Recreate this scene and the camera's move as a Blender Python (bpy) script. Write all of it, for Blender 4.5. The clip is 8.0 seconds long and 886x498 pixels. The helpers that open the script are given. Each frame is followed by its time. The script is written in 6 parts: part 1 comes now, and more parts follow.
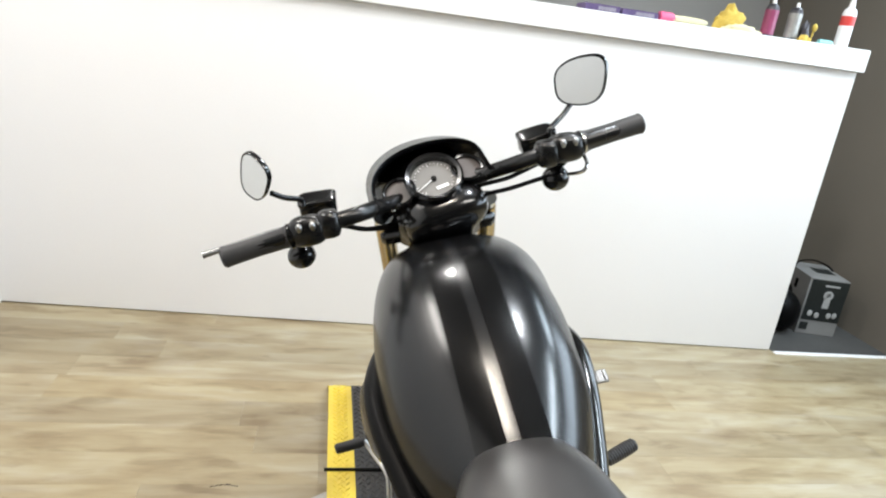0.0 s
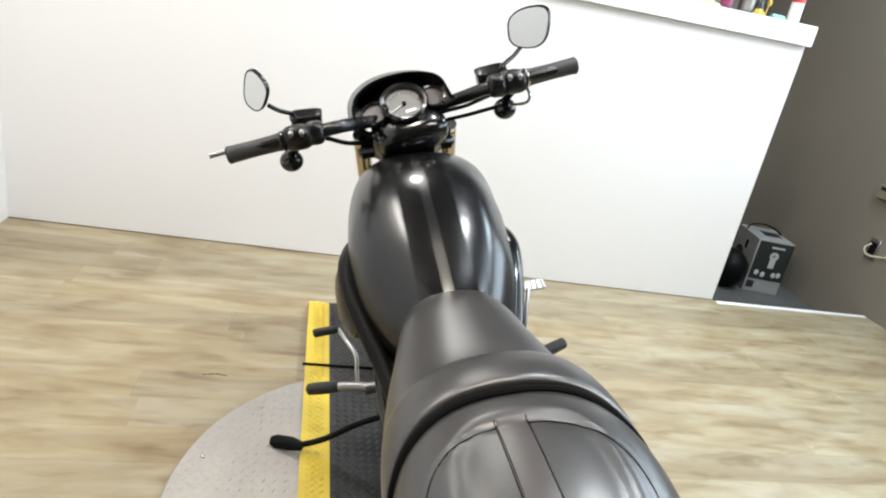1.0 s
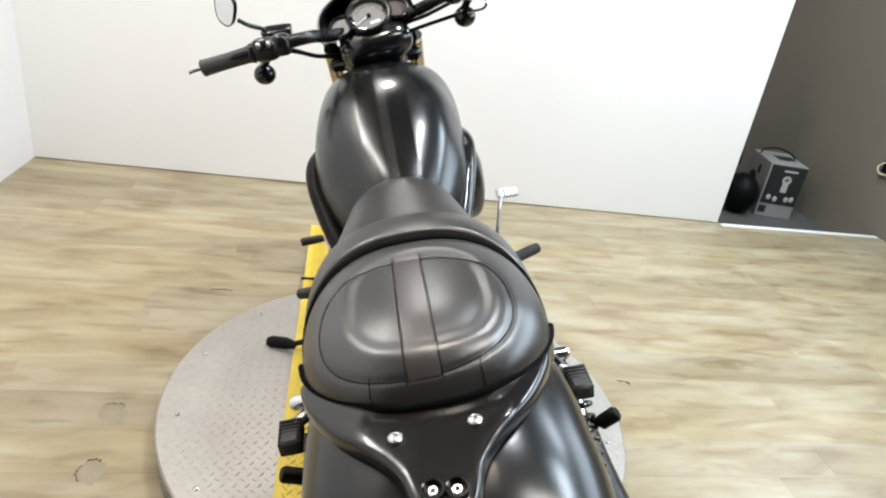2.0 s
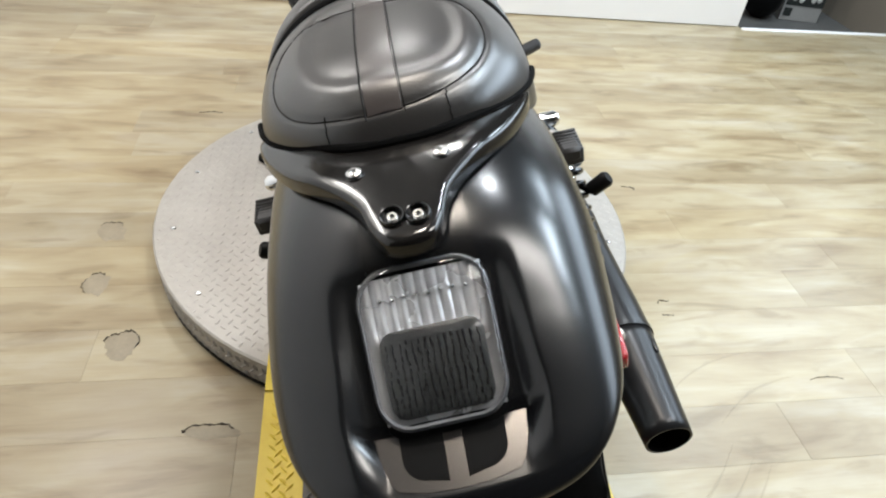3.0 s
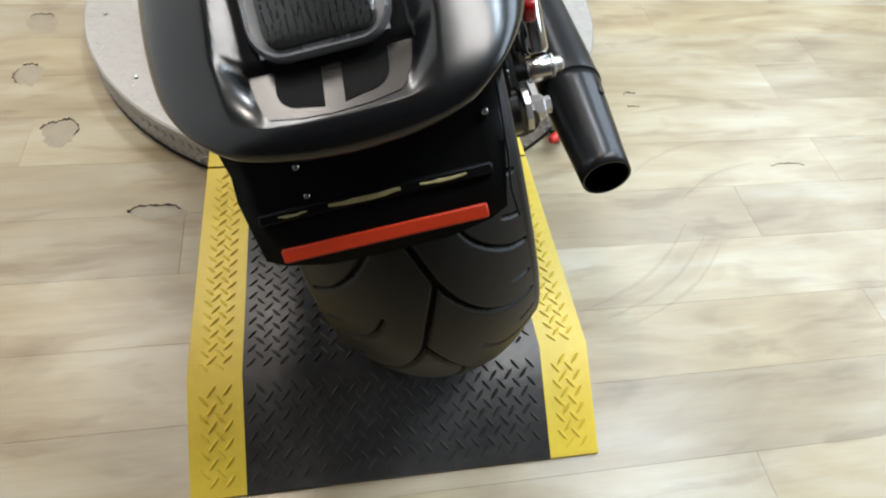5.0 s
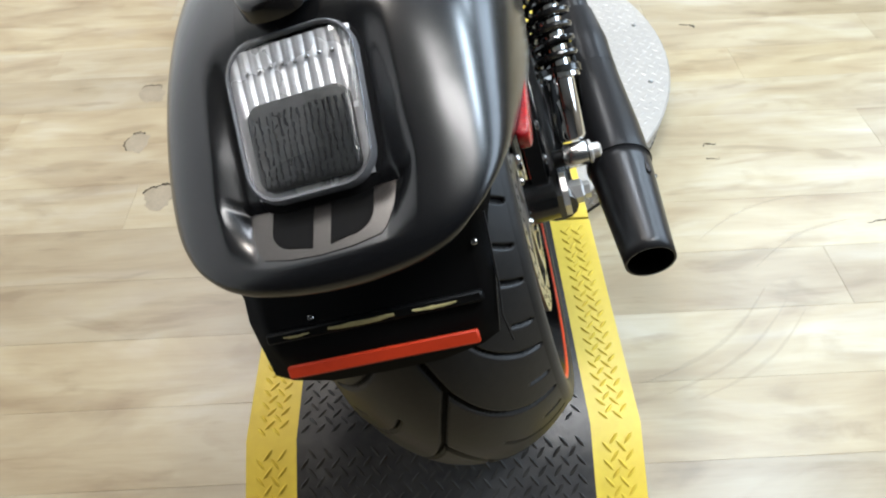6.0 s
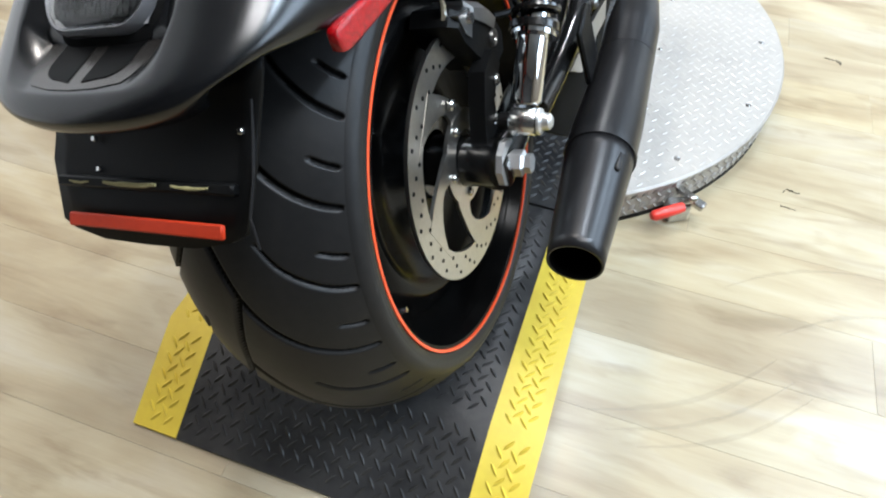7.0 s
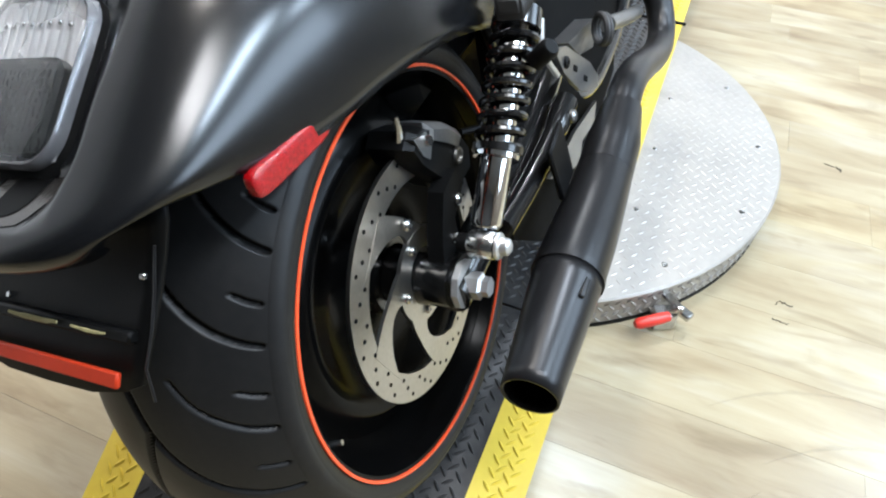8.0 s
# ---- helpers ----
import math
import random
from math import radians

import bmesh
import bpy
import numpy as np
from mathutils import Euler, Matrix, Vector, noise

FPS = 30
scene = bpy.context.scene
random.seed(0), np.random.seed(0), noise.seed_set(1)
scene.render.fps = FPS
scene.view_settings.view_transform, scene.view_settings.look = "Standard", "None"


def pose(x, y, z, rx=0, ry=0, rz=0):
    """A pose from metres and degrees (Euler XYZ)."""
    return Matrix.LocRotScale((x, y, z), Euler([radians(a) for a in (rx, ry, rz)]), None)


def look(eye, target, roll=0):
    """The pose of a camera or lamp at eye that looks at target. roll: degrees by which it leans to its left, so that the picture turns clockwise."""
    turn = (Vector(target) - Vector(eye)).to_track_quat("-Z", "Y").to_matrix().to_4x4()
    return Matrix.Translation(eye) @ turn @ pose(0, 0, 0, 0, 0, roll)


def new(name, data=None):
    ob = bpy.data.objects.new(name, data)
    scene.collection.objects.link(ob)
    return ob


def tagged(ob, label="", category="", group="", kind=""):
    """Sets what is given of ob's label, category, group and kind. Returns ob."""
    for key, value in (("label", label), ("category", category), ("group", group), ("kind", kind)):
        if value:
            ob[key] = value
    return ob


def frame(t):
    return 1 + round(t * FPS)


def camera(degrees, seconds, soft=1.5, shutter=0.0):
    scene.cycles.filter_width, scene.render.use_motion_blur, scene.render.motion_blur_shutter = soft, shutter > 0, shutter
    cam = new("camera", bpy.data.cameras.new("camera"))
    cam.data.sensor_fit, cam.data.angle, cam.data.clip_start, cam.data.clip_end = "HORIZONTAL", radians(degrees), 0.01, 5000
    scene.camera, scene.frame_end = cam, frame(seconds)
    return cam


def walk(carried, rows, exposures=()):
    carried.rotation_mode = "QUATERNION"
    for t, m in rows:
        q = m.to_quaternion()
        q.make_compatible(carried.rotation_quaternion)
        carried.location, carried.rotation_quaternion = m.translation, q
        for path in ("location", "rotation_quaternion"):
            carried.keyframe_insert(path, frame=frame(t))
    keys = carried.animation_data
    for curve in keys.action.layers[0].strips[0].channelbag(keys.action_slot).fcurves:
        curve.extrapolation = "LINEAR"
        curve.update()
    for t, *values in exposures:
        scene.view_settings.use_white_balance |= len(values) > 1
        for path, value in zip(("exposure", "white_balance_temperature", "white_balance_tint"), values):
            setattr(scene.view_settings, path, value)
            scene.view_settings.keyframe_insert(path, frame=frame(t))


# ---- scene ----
cam = camera(69.5, 8.0, 2.1)
PATH = [
    (0, (-0.071, 0.264, 1.349), (0.31, 2.128, 0.733), 7.7),
    (0.5, (-0.038, 0.114, 1.336), (0.311, 1.977, 0.699), 10.2),
    (1, (-0.064, -0.048, 1.324), (0.374, 1.771, 0.618), 11.1),
    (1.2, (-0.051, -0.098, 1.328), (0.428, 1.714, 0.631), 10.5),
    (2.3, (0.137, -0.232, 1.249), (0.446, 1.485, 0.271), 8.4),
    (2.5, (0.149, -0.232, 1.224), (0.467, 1.433, 0.164), 8.5),
    (3, (0.156, -0.234, 1.163), (0.47, 1.276, -0.11), 6.7),
    (3.5, (0.18, -0.26, 1.106), (0.526, 1.147, -0.274), 8.5),
    (4, (0.201, -0.297, 1.049), (0.539, 0.991, -0.443), 6.9),
    (4.5, (0.221, -0.334, 1.008), (0.565, 0.896, -0.531), 10.1),
    (4.7, (0.232, -0.345, 0.996), (0.575, 0.853, -0.569), 9.3),
    (5.8, (0.244, -0.308, 1.106), (0.447, 0.927, -0.454), 2.5),
    (6, (0.333, -0.294, 1.084), (0.338, 0.989, -0.45), -2.7),
    (6.2, (0.438, -0.288, 1.061), (0.21, 0.989, -0.462), -1.8),
    (6.3, (0.487, -0.289, 1.046), (0.144, 0.995, -0.449), -0.1),
    (6.5, (0.545, -0.281, 1.034), (0.074, 0.914, -0.498), -1.8),
    (7, (0.622, -0.252, 1.006), (0.211, 0.927, -0.556), 0.3),
    (7.5, (0.659, -0.202, 1.004), (0.282, 1.031, -0.526), 3.3),
    (8, (0.66, -0.153, 1.031), (0.158, 1.137, -0.413), 2.0),
]
# seconds, stops, kelvin, tint
EXPOSURES = [(0, 0.2, 6250, 10), (1.2, 0.2, 6300, 10), (2.5, 0.26, 6250, 10), (4.5, 0.30, 6150, 10), (5.8, 0.44, 6000, 10), (6.5, 0.66, 5900, 10), (8, 0.68, 5800, 10)]
walk(cam, [(t, look(eye, target, roll)) for t, eye, target, roll in PATH], EXPOSURES)

# ---- light ----
world = bpy.data.worlds.new("world")
scene.world = world
world.use_nodes = True
world.node_tree.nodes["Background"].inputs[0].default_value = (0.9, 0.95, 1.0, 1)
world.node_tree.nodes["Background"].inputs[1].default_value = 0.3

CEILING = 3.1
# x, y, length in x, length in y, watts, colour
PANELS = [
    (-0.25, 3.50, 0.17, 0.17, 24, (1.0, 0.96, 0.90)),
    (-0.22, 0.9, 0.24, 0.24, 21, (1.0, 0.88, 0.74)),
    (0.72, 1.65, 0.18, 0.18, 27, (0.95, 0.98, 1.0)),
    (1.15, 0.02, 1.10, 0.50, 31, (1.0, 0.94, 0.86)),
    (-1.22, 2.15, 0.16, 1.2, 27, (1.0, 0.94, 0.86)),
    (2.85, 2.65, 0.50, 1.2, 34, (0.80, 0.92, 1.0)),
    (2.20, 0.75, 0.30, 1.2, 53, (0.82, 0.93, 1.0)),
]
for x, y, sx, sy, watts, colour in PANELS:
    data = bpy.data.lights.new("panel_light", "AREA")
    data.shape, data.size, data.size_y, data.energy, data.color = "RECTANGLE", sx, sy, watts, colour
    new("panel_light", data).matrix_world = pose(x, y, CEILING - 0.03)

# side fill light set in an added, unseen east window
WIN_Y0, WIN_Y1, WIN_Z0, WIN_Z1, WIN_X = -0.5, 3.3, 1.40, 2.75, 3.42
data = bpy.data.lights.new("window_light", "AREA")
data.shape, data.size, data.size_y, data.energy, data.color = "RECTANGLE", WIN_Z1 - WIN_Z0 - 0.1, WIN_Y1 - WIN_Y0 - 0.1, 50, (0.76, 0.89, 1.0)
new("window_light", data).matrix_world = pose(WIN_X + 0.02, (WIN_Y0 + WIN_Y1) / 2, (WIN_Z0 + WIN_Z1) / 2, 0, 90, 0)


# ---- shape helpers ----
class Geo:
    """Vertices and faces of one mesh in the making."""

    def __init__(self):
        self.v, self.f = [], []

    def add(self, verts, faces):
        n = len(self.v)
        self.v.extend(tuple(p) for p in verts)
        self.f.extend(tuple(i + n for i in face) for face in faces)
        return self

    def box(self, centre, size, turn=None, chamfer=0.0):
        h = [s / 2 for s in size]
        c = min(chamfer, min(h) * 0.9)
        turn = turn.to_matrix() if isinstance(turn, Euler) else (turn or Matrix.Identity(3))
        verts, index = [], {}
        for sx in (-1, 1):
            for sy in (-1, 1):
                for sz in (-1, 1):
                    s = (sx, sy, sz)
                    for a in range(3):
                        p = [s[k] * (h[k] - (0 if k == a else c)) for k in range(3)]
                        index[s, a] = len(verts)
                        verts.append(Vector(centre) + turn @ Vector(p))
        faces = []
        for a in range(3):
            b, d = (a + 1) % 3, (a + 2) % 3
            for s in (-1, 1):
                ring = []
                for sb, sd in ((-1, -1), (1, -1), (1, 1), (-1, 1)):
                    k = [0, 0, 0]
                    k[a], k[b], k[d] = s, sb, sd
                    ring.append(index[tuple(k), a])
                faces.append(ring)
            if c > 0:
                for sb in (-1, 1):
                    for sd in (-1, 1):
                        k0, k1 = [0, 0, 0], [0, 0, 0]
                        k0[a], k0[b], k0[d] = -1, sb, sd
                        k1[a], k1[b], k1[d] = 1, sb, sd
                        k0, k1 = tuple(k0), tuple(k1)
                        faces.append([index[k0, b], index[k1, b], index[k1, d], index[k0, d]])
        if c > 0:
            for s in {k for k, _ in index}:
                faces.append([index[s, 0], index[s, 1], index[s, 2]])
        else:
            keep = {}
            for (s, a), i in index.items():
                keep.setdefault(s, i)
            same = {i: keep[s] for (s, a), i in index.items()}
            faces = [[same[i] for i in f] for f in faces]
        return self.add(verts, faces)

    def tube(self, points, radius, sides=12, caps=True, squash=1.0):
        points = [Vector(p) for p in points]
        radii = radius if isinstance(radius, (list, tuple)) else [radius] * len(points)
        ahead = [(points[min(i + 1, len(points) - 1)] - points[max(i - 1, 0)]).normalized() for i in range(len(points))]
        side = ahead[0].orthogonal().normalized()
        rows = []
        for p, d, r in zip(points, ahead, radii):
            side = (side - d * side.dot(d)).normalized()
            up = d.cross(side)
            rows.append([p + r * (math.cos(a) * side + squash * math.sin(a) * up) for a in (2 * math.pi * k / sides for k in range(sides))])
        return self.loft(rows, True, caps)

    def loft(self, rows, closed=False, caps=False):
        n = len(rows[0])
        verts = [p for row in rows for p in row]
        faces = []
        for i in range(len(rows) - 1):
            for k in range(n if closed else n - 1):
                a, b = i * n + k, i * n + (k + 1) % n
                faces.append((a, b, b + n, a + n))
        if caps:
            faces.append(tuple(range(n))[::-1])
            faces.append(tuple(range((len(rows) - 1) * n, len(rows) * n)))
        return self.add(verts, faces)

    def rev(self, profile, origin=(0, 0, 0), axis=(1, 0, 0), sides=32, closed=False):
        """Turns (along, radius) pairs about an axis."""
        axis, origin = Vector(axis).normalized(), Vector(origin)
        side = axis.orthogonal().normalized()
        up = axis.cross(side)
        profile = list(profile) + ([profile[0]] if closed else [])
        rows = [[origin + axis * a + max(r, 1e-5) * (math.cos(t) * side + math.sin(t) * up) for t in (2 * math.pi * k / sides for k in range(sides))] for a, r in profile]
        return self.loft(rows, True, False)

    def blob(self, centre, radii, turn=None, rings=10, sides=16, power=1.0):
        turn = turn.to_matrix() if isinstance(turn, Euler) else (turn or Matrix.Identity(3))

        def curve(x):
            return math.copysign(abs(x) ** power, x)
        rows = []
        for i in range(rings + 1):
            a = math.pi * i / rings
            rows.append([Vector(centre) + turn @ Vector((radii[0] * curve(math.sin(a)) * curve(math.cos(b)), radii[1] * curve(math.sin(a)) * curve(math.sin(b)), -radii[2] * curve(math.cos(a)))) for b in (2 * math.pi * k / sides for k in range(sides))])
        return self.loft(rows, True, False)


def smooth_line(points, steps=6):
    """A Catmull-Rom line through the points."""
    points = [Vector(p) for p in points]
    out = []
    for i in range(len(points) - 1):
        p0, p1, p2, p3 = points[max(i - 1, 0)], points[i], points[i + 1], points[min(i + 2, len(points) - 1)]
        for k in range(steps):
            t = k / steps
            out.append(0.5 * (2 * p1 + (p2 - p0) * t + (2 * p0 - 5 * p1 + 4 * p2 - p3) * t * t + (3 * p1 - p0 - 3 * p2 + p3) * t ** 3))
    return out + [points[-1]]


def spread(table, count):
    """Rows of numbers drawn out smoothly to count rows."""
    table = np.array(table, float)
    at = np.linspace(0, len(table) - 1, count)
    rows = []
    for s in at:
        i = min(int(s), len(table) - 2)
        t = s - i
        p0, p1, p2, p3 = table[max(i - 1, 0)], table[i], table[i + 1], table[min(i + 2, len(table) - 1)]
        rows.append(0.5 * (2 * p1 + (p2 - p0) * t + (2 * p0 - 5 * p1 + 4 * p2 - p3) * t * t + (3 * p1 - p0 - 3 * p2 + p3) * t ** 3))
    return rows


def shell(stations, rows=40, across=40, shape=None):
    """A body symmetric about u = 0. Stations: top v, top w, edge u, edge v, edge w, squareness; shape(u, v, w) moves each point."""
    out = []
    for tv, tw, eu, ev, ew, n in spread(stations, rows):
        row = []
        for k in range(-across // 2, across // 2 + 1):
            a = (k / (across / 2)) * math.pi / 2
            s = abs(math.sin(a)) ** (2 / n)
            c = 1 - abs(math.cos(a)) ** (2 / n)
            p = (math.copysign(s, a) * eu, tv + (ev - tv) * c, tw + (ew - tw) * c)
            row.append(shape(*p) if shape else p)
        out.append(row)
    return out


def mesh_of(name, geo, material, sharp=40, fix=True):
    me = bpy.data.meshes.new(name)
    me.from_pydata([tuple(p) for p in geo.v], [], geo.f)
    if fix:
        bm = bmesh.new()
        bm.from_mesh(me)
        bmesh.ops.remove_doubles(bm, verts=bm.verts, dist=1e-6)
        bmesh.ops.recalc_face_normals(bm, faces=bm.faces)
        bm.to_mesh(me)
        bm.free()
    me.polygons.foreach_set("use_smooth", [True] * len(me.polygons))
    me.set_sharp_from_angle(angle=radians(sharp))
    me.materials.append(material)
    return me


def part(name, geo, material, parent=None, label="", sharp=40, thick=0.0, fix=True):
    """One mesh object; thick gives an open shell its thickness, inwards."""
    ob = new(name, mesh_of(name, geo, material, sharp, fix))
    if parent:
        ob.parent = parent
    if thick:
        solid = ob.modifiers.new("thickness", "SOLIDIFY")
        solid.thickness, solid.offset = thick, -1
    return tagged(ob, label)


def thing(name, label, category, m=None, group="", kind=""):
    """An Empty that carries the parts of one thing."""
    ob = new(name)
    ob.empty_display_size = 0.1
    if m:
        ob.matrix_world = m
    return tagged(ob, label, category, group, kind)


# ---- materials ----
def surface(name, colour, rough=0.5, metal=0.0, second=None, amount=0.35, large=3.0, fine=60.0, bump=0.1, depth=0.002, coat=0.0, stretch=(1, 1, 1), rough_var=0.12, alpha=1.0, specular=0.5):
    """A principled surface with stains and grain at two scales and fine relief."""
    m = bpy.data.materials.new(name)
    m.use_nodes = True
    nodes, links = m.node_tree.nodes, m.node_tree.links
    b = nodes["Principled BSDF"]
    b.inputs["Roughness"].default_value, b.inputs["Metallic"].default_value = rough, metal
    b.inputs["Coat Weight"].default_value, b.inputs["Specular IOR Level"].default_value = coat, specular
    co = nodes.new("ShaderNodeTexCoord")
    mp = nodes.new("ShaderNodeMapping")
    mp.inputs["Scale"].default_value = stretch
    links.new(co.outputs["Object"], mp.inputs["Vector"])
    big, small = nodes.new("ShaderNodeTexNoise"), nodes.new("ShaderNodeTexNoise")
    for tex, scale, detail in ((big, large, 5), (small, fine, 6)):
        tex.inputs["Scale"].default_value, tex.inputs["Detail"].default_value = scale, detail
        links.new(mp.outputs[0], tex.inputs["Vector"])
    ramp = nodes.new("ShaderNodeMapRange")
    ramp.inputs["From Min"].default_value, ramp.inputs["From Max"].default_value = 0.3, 0.7
    both = nodes.new("ShaderNodeMix")
    both.inputs[0].default_value = 0.4
    links.new(big.outputs["Fac"], both.inputs[2])
    links.new(small.outputs["Fac"], both.inputs[3])
    links.new(both.outputs[0], ramp.inputs["Value"])
    mix = nodes.new("ShaderNodeMix")
    mix.data_type = "RGBA"
    second = second or tuple(c * (1 - amount) for c in colour)
    mix.inputs[6].default_value, mix.inputs[7].default_value = (*colour, 1), (*second, 1)
    links.new(ramp.outputs[0], mix.inputs[0])
    links.new(mix.outputs[2], b.inputs["Base Color"])
    rr = nodes.new("ShaderNodeMapRange")
    rr.inputs["To Min"].default_value, rr.inputs["To Max"].default_value = rough * (1 - rough_var), min(1.0, rough * (1 + rough_var))
    links.new(big.outputs["Fac"], rr.inputs["Value"])
    links.new(rr.outputs[0], b.inputs["Roughness"])
    b.inputs["Alpha"].default_value = alpha
    if bump:
        bp = nodes.new("ShaderNodeBump")
        bp.inputs["Strength"].default_value, bp.inputs["Distance"].default_value = bump, depth
        links.new(small.outputs["Fac"], bp.inputs["Height"])
        links.new(bp.outputs[0], b.inputs["Normal"])
    return m


def wood_floor():
    """Washed oak vinyl planks: grain along x, each plank its own tone."""
    m = bpy.data.materials.new("washed_oak_vinyl")
    m.use_nodes = True
    nodes, links = m.node_tree.nodes, m.node_tree.links
    b = nodes["Principled BSDF"]
    b.inputs["Roughness"].default_value = 0.32
    co, info, geo = nodes.new("ShaderNodeTexCoord"), nodes.new("ShaderNodeObjectInfo"), nodes.new("ShaderNodeNewGeometry")
    shift = nodes.new("ShaderNodeVectorMath")
    shift.operation = "MULTIPLY_ADD"
    links.new(info.outputs["Random"], shift.inputs[0])
    shift.inputs[1].default_value = (37.0, 53.0, 11.0)
    links.new(co.outputs["Object"], shift.inputs[2])

    def noise_of(scale, stretch, detail, distort=0.0, whole=False):
        mp, tex = nodes.new("ShaderNodeMapping"), nodes.new("ShaderNodeTexNoise")
        mp.inputs["Scale"].default_value = stretch
        links.new(geo.outputs["Position"] if whole else shift.outputs[0], mp.inputs["Vector"])
        links.new(mp.outputs[0], tex.inputs["Vector"])
        tex.inputs["Scale"].default_value, tex.inputs["Detail"].default_value, tex.inputs["Distortion"].default_value = scale, detail, distort
        return tex.outputs["Fac"]

    def ramp_of(value, *stops):
        r = nodes.new("ShaderNodeValToRGB")
        r.color_ramp.elements[0].position, r.color_ramp.elements[0].color = stops[0][0], (*stops[0][1], 1)
        r.color_ramp.elements[1].position, r.color_ramp.elements[1].color = stops[-1][0], (*stops[-1][1], 1)
        for p, c in stops[1:-1]:
            r.color_ramp.elements.new(p).color = (*c, 1)
        links.new(value, r.inputs[0])
        return r.outputs[0]

    def blend(kind, factor, a, c):
        x = nodes.new("ShaderNodeMix")
        x.data_type, x.blend_type = "RGBA", kind
        x.inputs[0].default_value = factor
        links.new(a, x.inputs[6])
        links.new(c, x.inputs[7])
        return x.outputs[2]

    stops = (0.35, FLOOR_DARK), (0.455, FLOOR_MID), (0.56, FLOOR_LIGHT), (0.68, FLOOR_PALE)
    cloud = blend("MIX", 0.5, ramp_of(noise_of(3.2, (0.8, 2.4, 1), 6, 0.8, True), *stops), ramp_of(noise_of(4.5, (0.55, 2.4, 1), 6, 0.7), *stops))
    smudge = ramp_of(noise_of(7.0, (0.6, 2.2, 1), 7, 0.6, True), (0.33, (0.60, 0.54, 0.47)), (0.45, (1, 1, 1)))
    grain = ramp_of(noise_of(9.0, (0.5, 12.0, 1), 8, 0.5), (0.30, (0.82, 0.79, 0.74)), (0.55, (1, 1, 1)))
    fine = ramp_of(noise_of(60.0, (0.25, 9.0, 1), 4), (0.35, (0.88, 0.87, 0.85)), (0.6, (1, 1, 1)))
    tone = ramp_of(info.outputs["Random"], (0.0, (0.84, 0.81, 0.77)), (0.45, (1, 0.995, 0.99)), (1.0, (1.0, 0.96, 0.87)))
    colour = blend("MULTIPLY", 0.32, cloud, grain)
    colour = blend("MULTIPLY", 0.55, colour, smudge)
    colour = blend("MULTIPLY", 0.35, colour, fine)
    colour = blend("MULTIPLY", 1.0, colour, tone)
    links.new(colour, b.inputs["Base Color"])
    bp = nodes.new("ShaderNodeBump")
    bp.inputs["Strength"].default_value, bp.inputs["Distance"].default_value = 0.12, 0.001
    links.new(noise_of(60.0, (0.25, 9.0, 1), 4), bp.inputs["Height"])
    links.new(bp.outputs[0], b.inputs["Normal"])
    return m


def clear(name, colour, rough=0.03):
    m = bpy.data.materials.new(name)
    m.use_nodes = True
    b = m.node_tree.nodes["Principled BSDF"]
    b.inputs["Base Color"].default_value = (*colour, 1)
    b.inputs["Roughness"].default_value, b.inputs["Transmission Weight"].default_value, b.inputs["IOR"].default_value = rough, 1.0, 1.3
    return m


def glow(name, colour, strength):
    m = bpy.data.materials.new(name)
    m.use_nodes = True
    b = m.node_tree.nodes["Principled BSDF"]
    b.inputs["Base Color"].default_value = (*colour, 1)
    b.inputs["Emission Color"].default_value, b.inputs["Emission Strength"].default_value = (*colour, 1), strength
    return m


FLOOR_DARK, FLOOR_MID, FLOOR_LIGHT, FLOOR_PALE = (0.240, 0.183, 0.107), (0.326, 0.269, 0.169), (0.380, 0.329, 0.217), (0.432, 0.396, 0.308)
oak = wood_floor()
sub_floor = surface("plank_joint", (0.30, 0.25, 0.18), 0.9)
white_paint = surface("white_wall_paint", (0.82, 0.81, 0.80), 0.6, second=(0.78, 0.76, 0.745), large=0.9, fine=180, bump=0.05, depth=0.001)
ledge_white = surface("white_gloss_ledge", (0.84, 0.835, 0.82), 0.4, second=(0.79, 0.78, 0.76), large=1.4, fine=120, bump=0.03)
greige_paint = surface("greige_wall_paint", (0.42, 0.40, 0.37), 0.65, second=(0.38, 0.36, 0.33), large=1.1, fine=150, bump=0.05, depth=0.001)
taupe_paint = surface("taupe_wall_paint", (0.215, 0.187, 0.148), 0.65, second=(0.195, 0.170, 0.135), large=1.1, fine=150, bump=0.05, depth=0.001)
# near-black for added walls, so the bike's paint mirrors dark
reflection_dark_paint = surface("charcoal_wall_paint", (0.035, 0.034, 0.033), 0.7, second=(0.028, 0.027, 0.026), large=1.1, fine=150, bump=0.05, depth=0.001)
ceiling_white = surface("grey_ceiling_paint", (0.17, 0.17, 0.17), 0.8, amount=0.06, large=2, fine=120)
grey_concrete = surface("grey_concrete", (0.095, 0.093, 0.088), 0.75, amount=0.3, large=2, fine=50)
white_trim = surface("white_edge_trim", (0.83, 0.83, 0.82), 0.35, amount=0.06, large=5, fine=80)
tread_steel = surface("tread_plate_steel", (0.45, 0.425, 0.39), 0.44, 0.42, second=(0.35, 0.33, 0.30), large=4, fine=55, bump=0.15, rough_var=0.3)
yellow_paint = surface("yellow_deck_paint", (0.74, 0.57, 0.055), 0.45, second=(0.64, 0.46, 0.045), large=9, fine=70, bump=0.12)
black_mat = surface("black_rubber_deck", (0.012, 0.012, 0.013), 0.36, second=(0.050, 0.047, 0.044), large=9, fine=70, bump=0.3, rough_var=0.45, specular=0.4)
satin_black = surface("satin_black_paint", (0.0040, 0.0043, 0.0050), 0.24, specular=0.55, amount=0.15, large=2.5, fine=400, bump=0.0, rough_var=0.1)
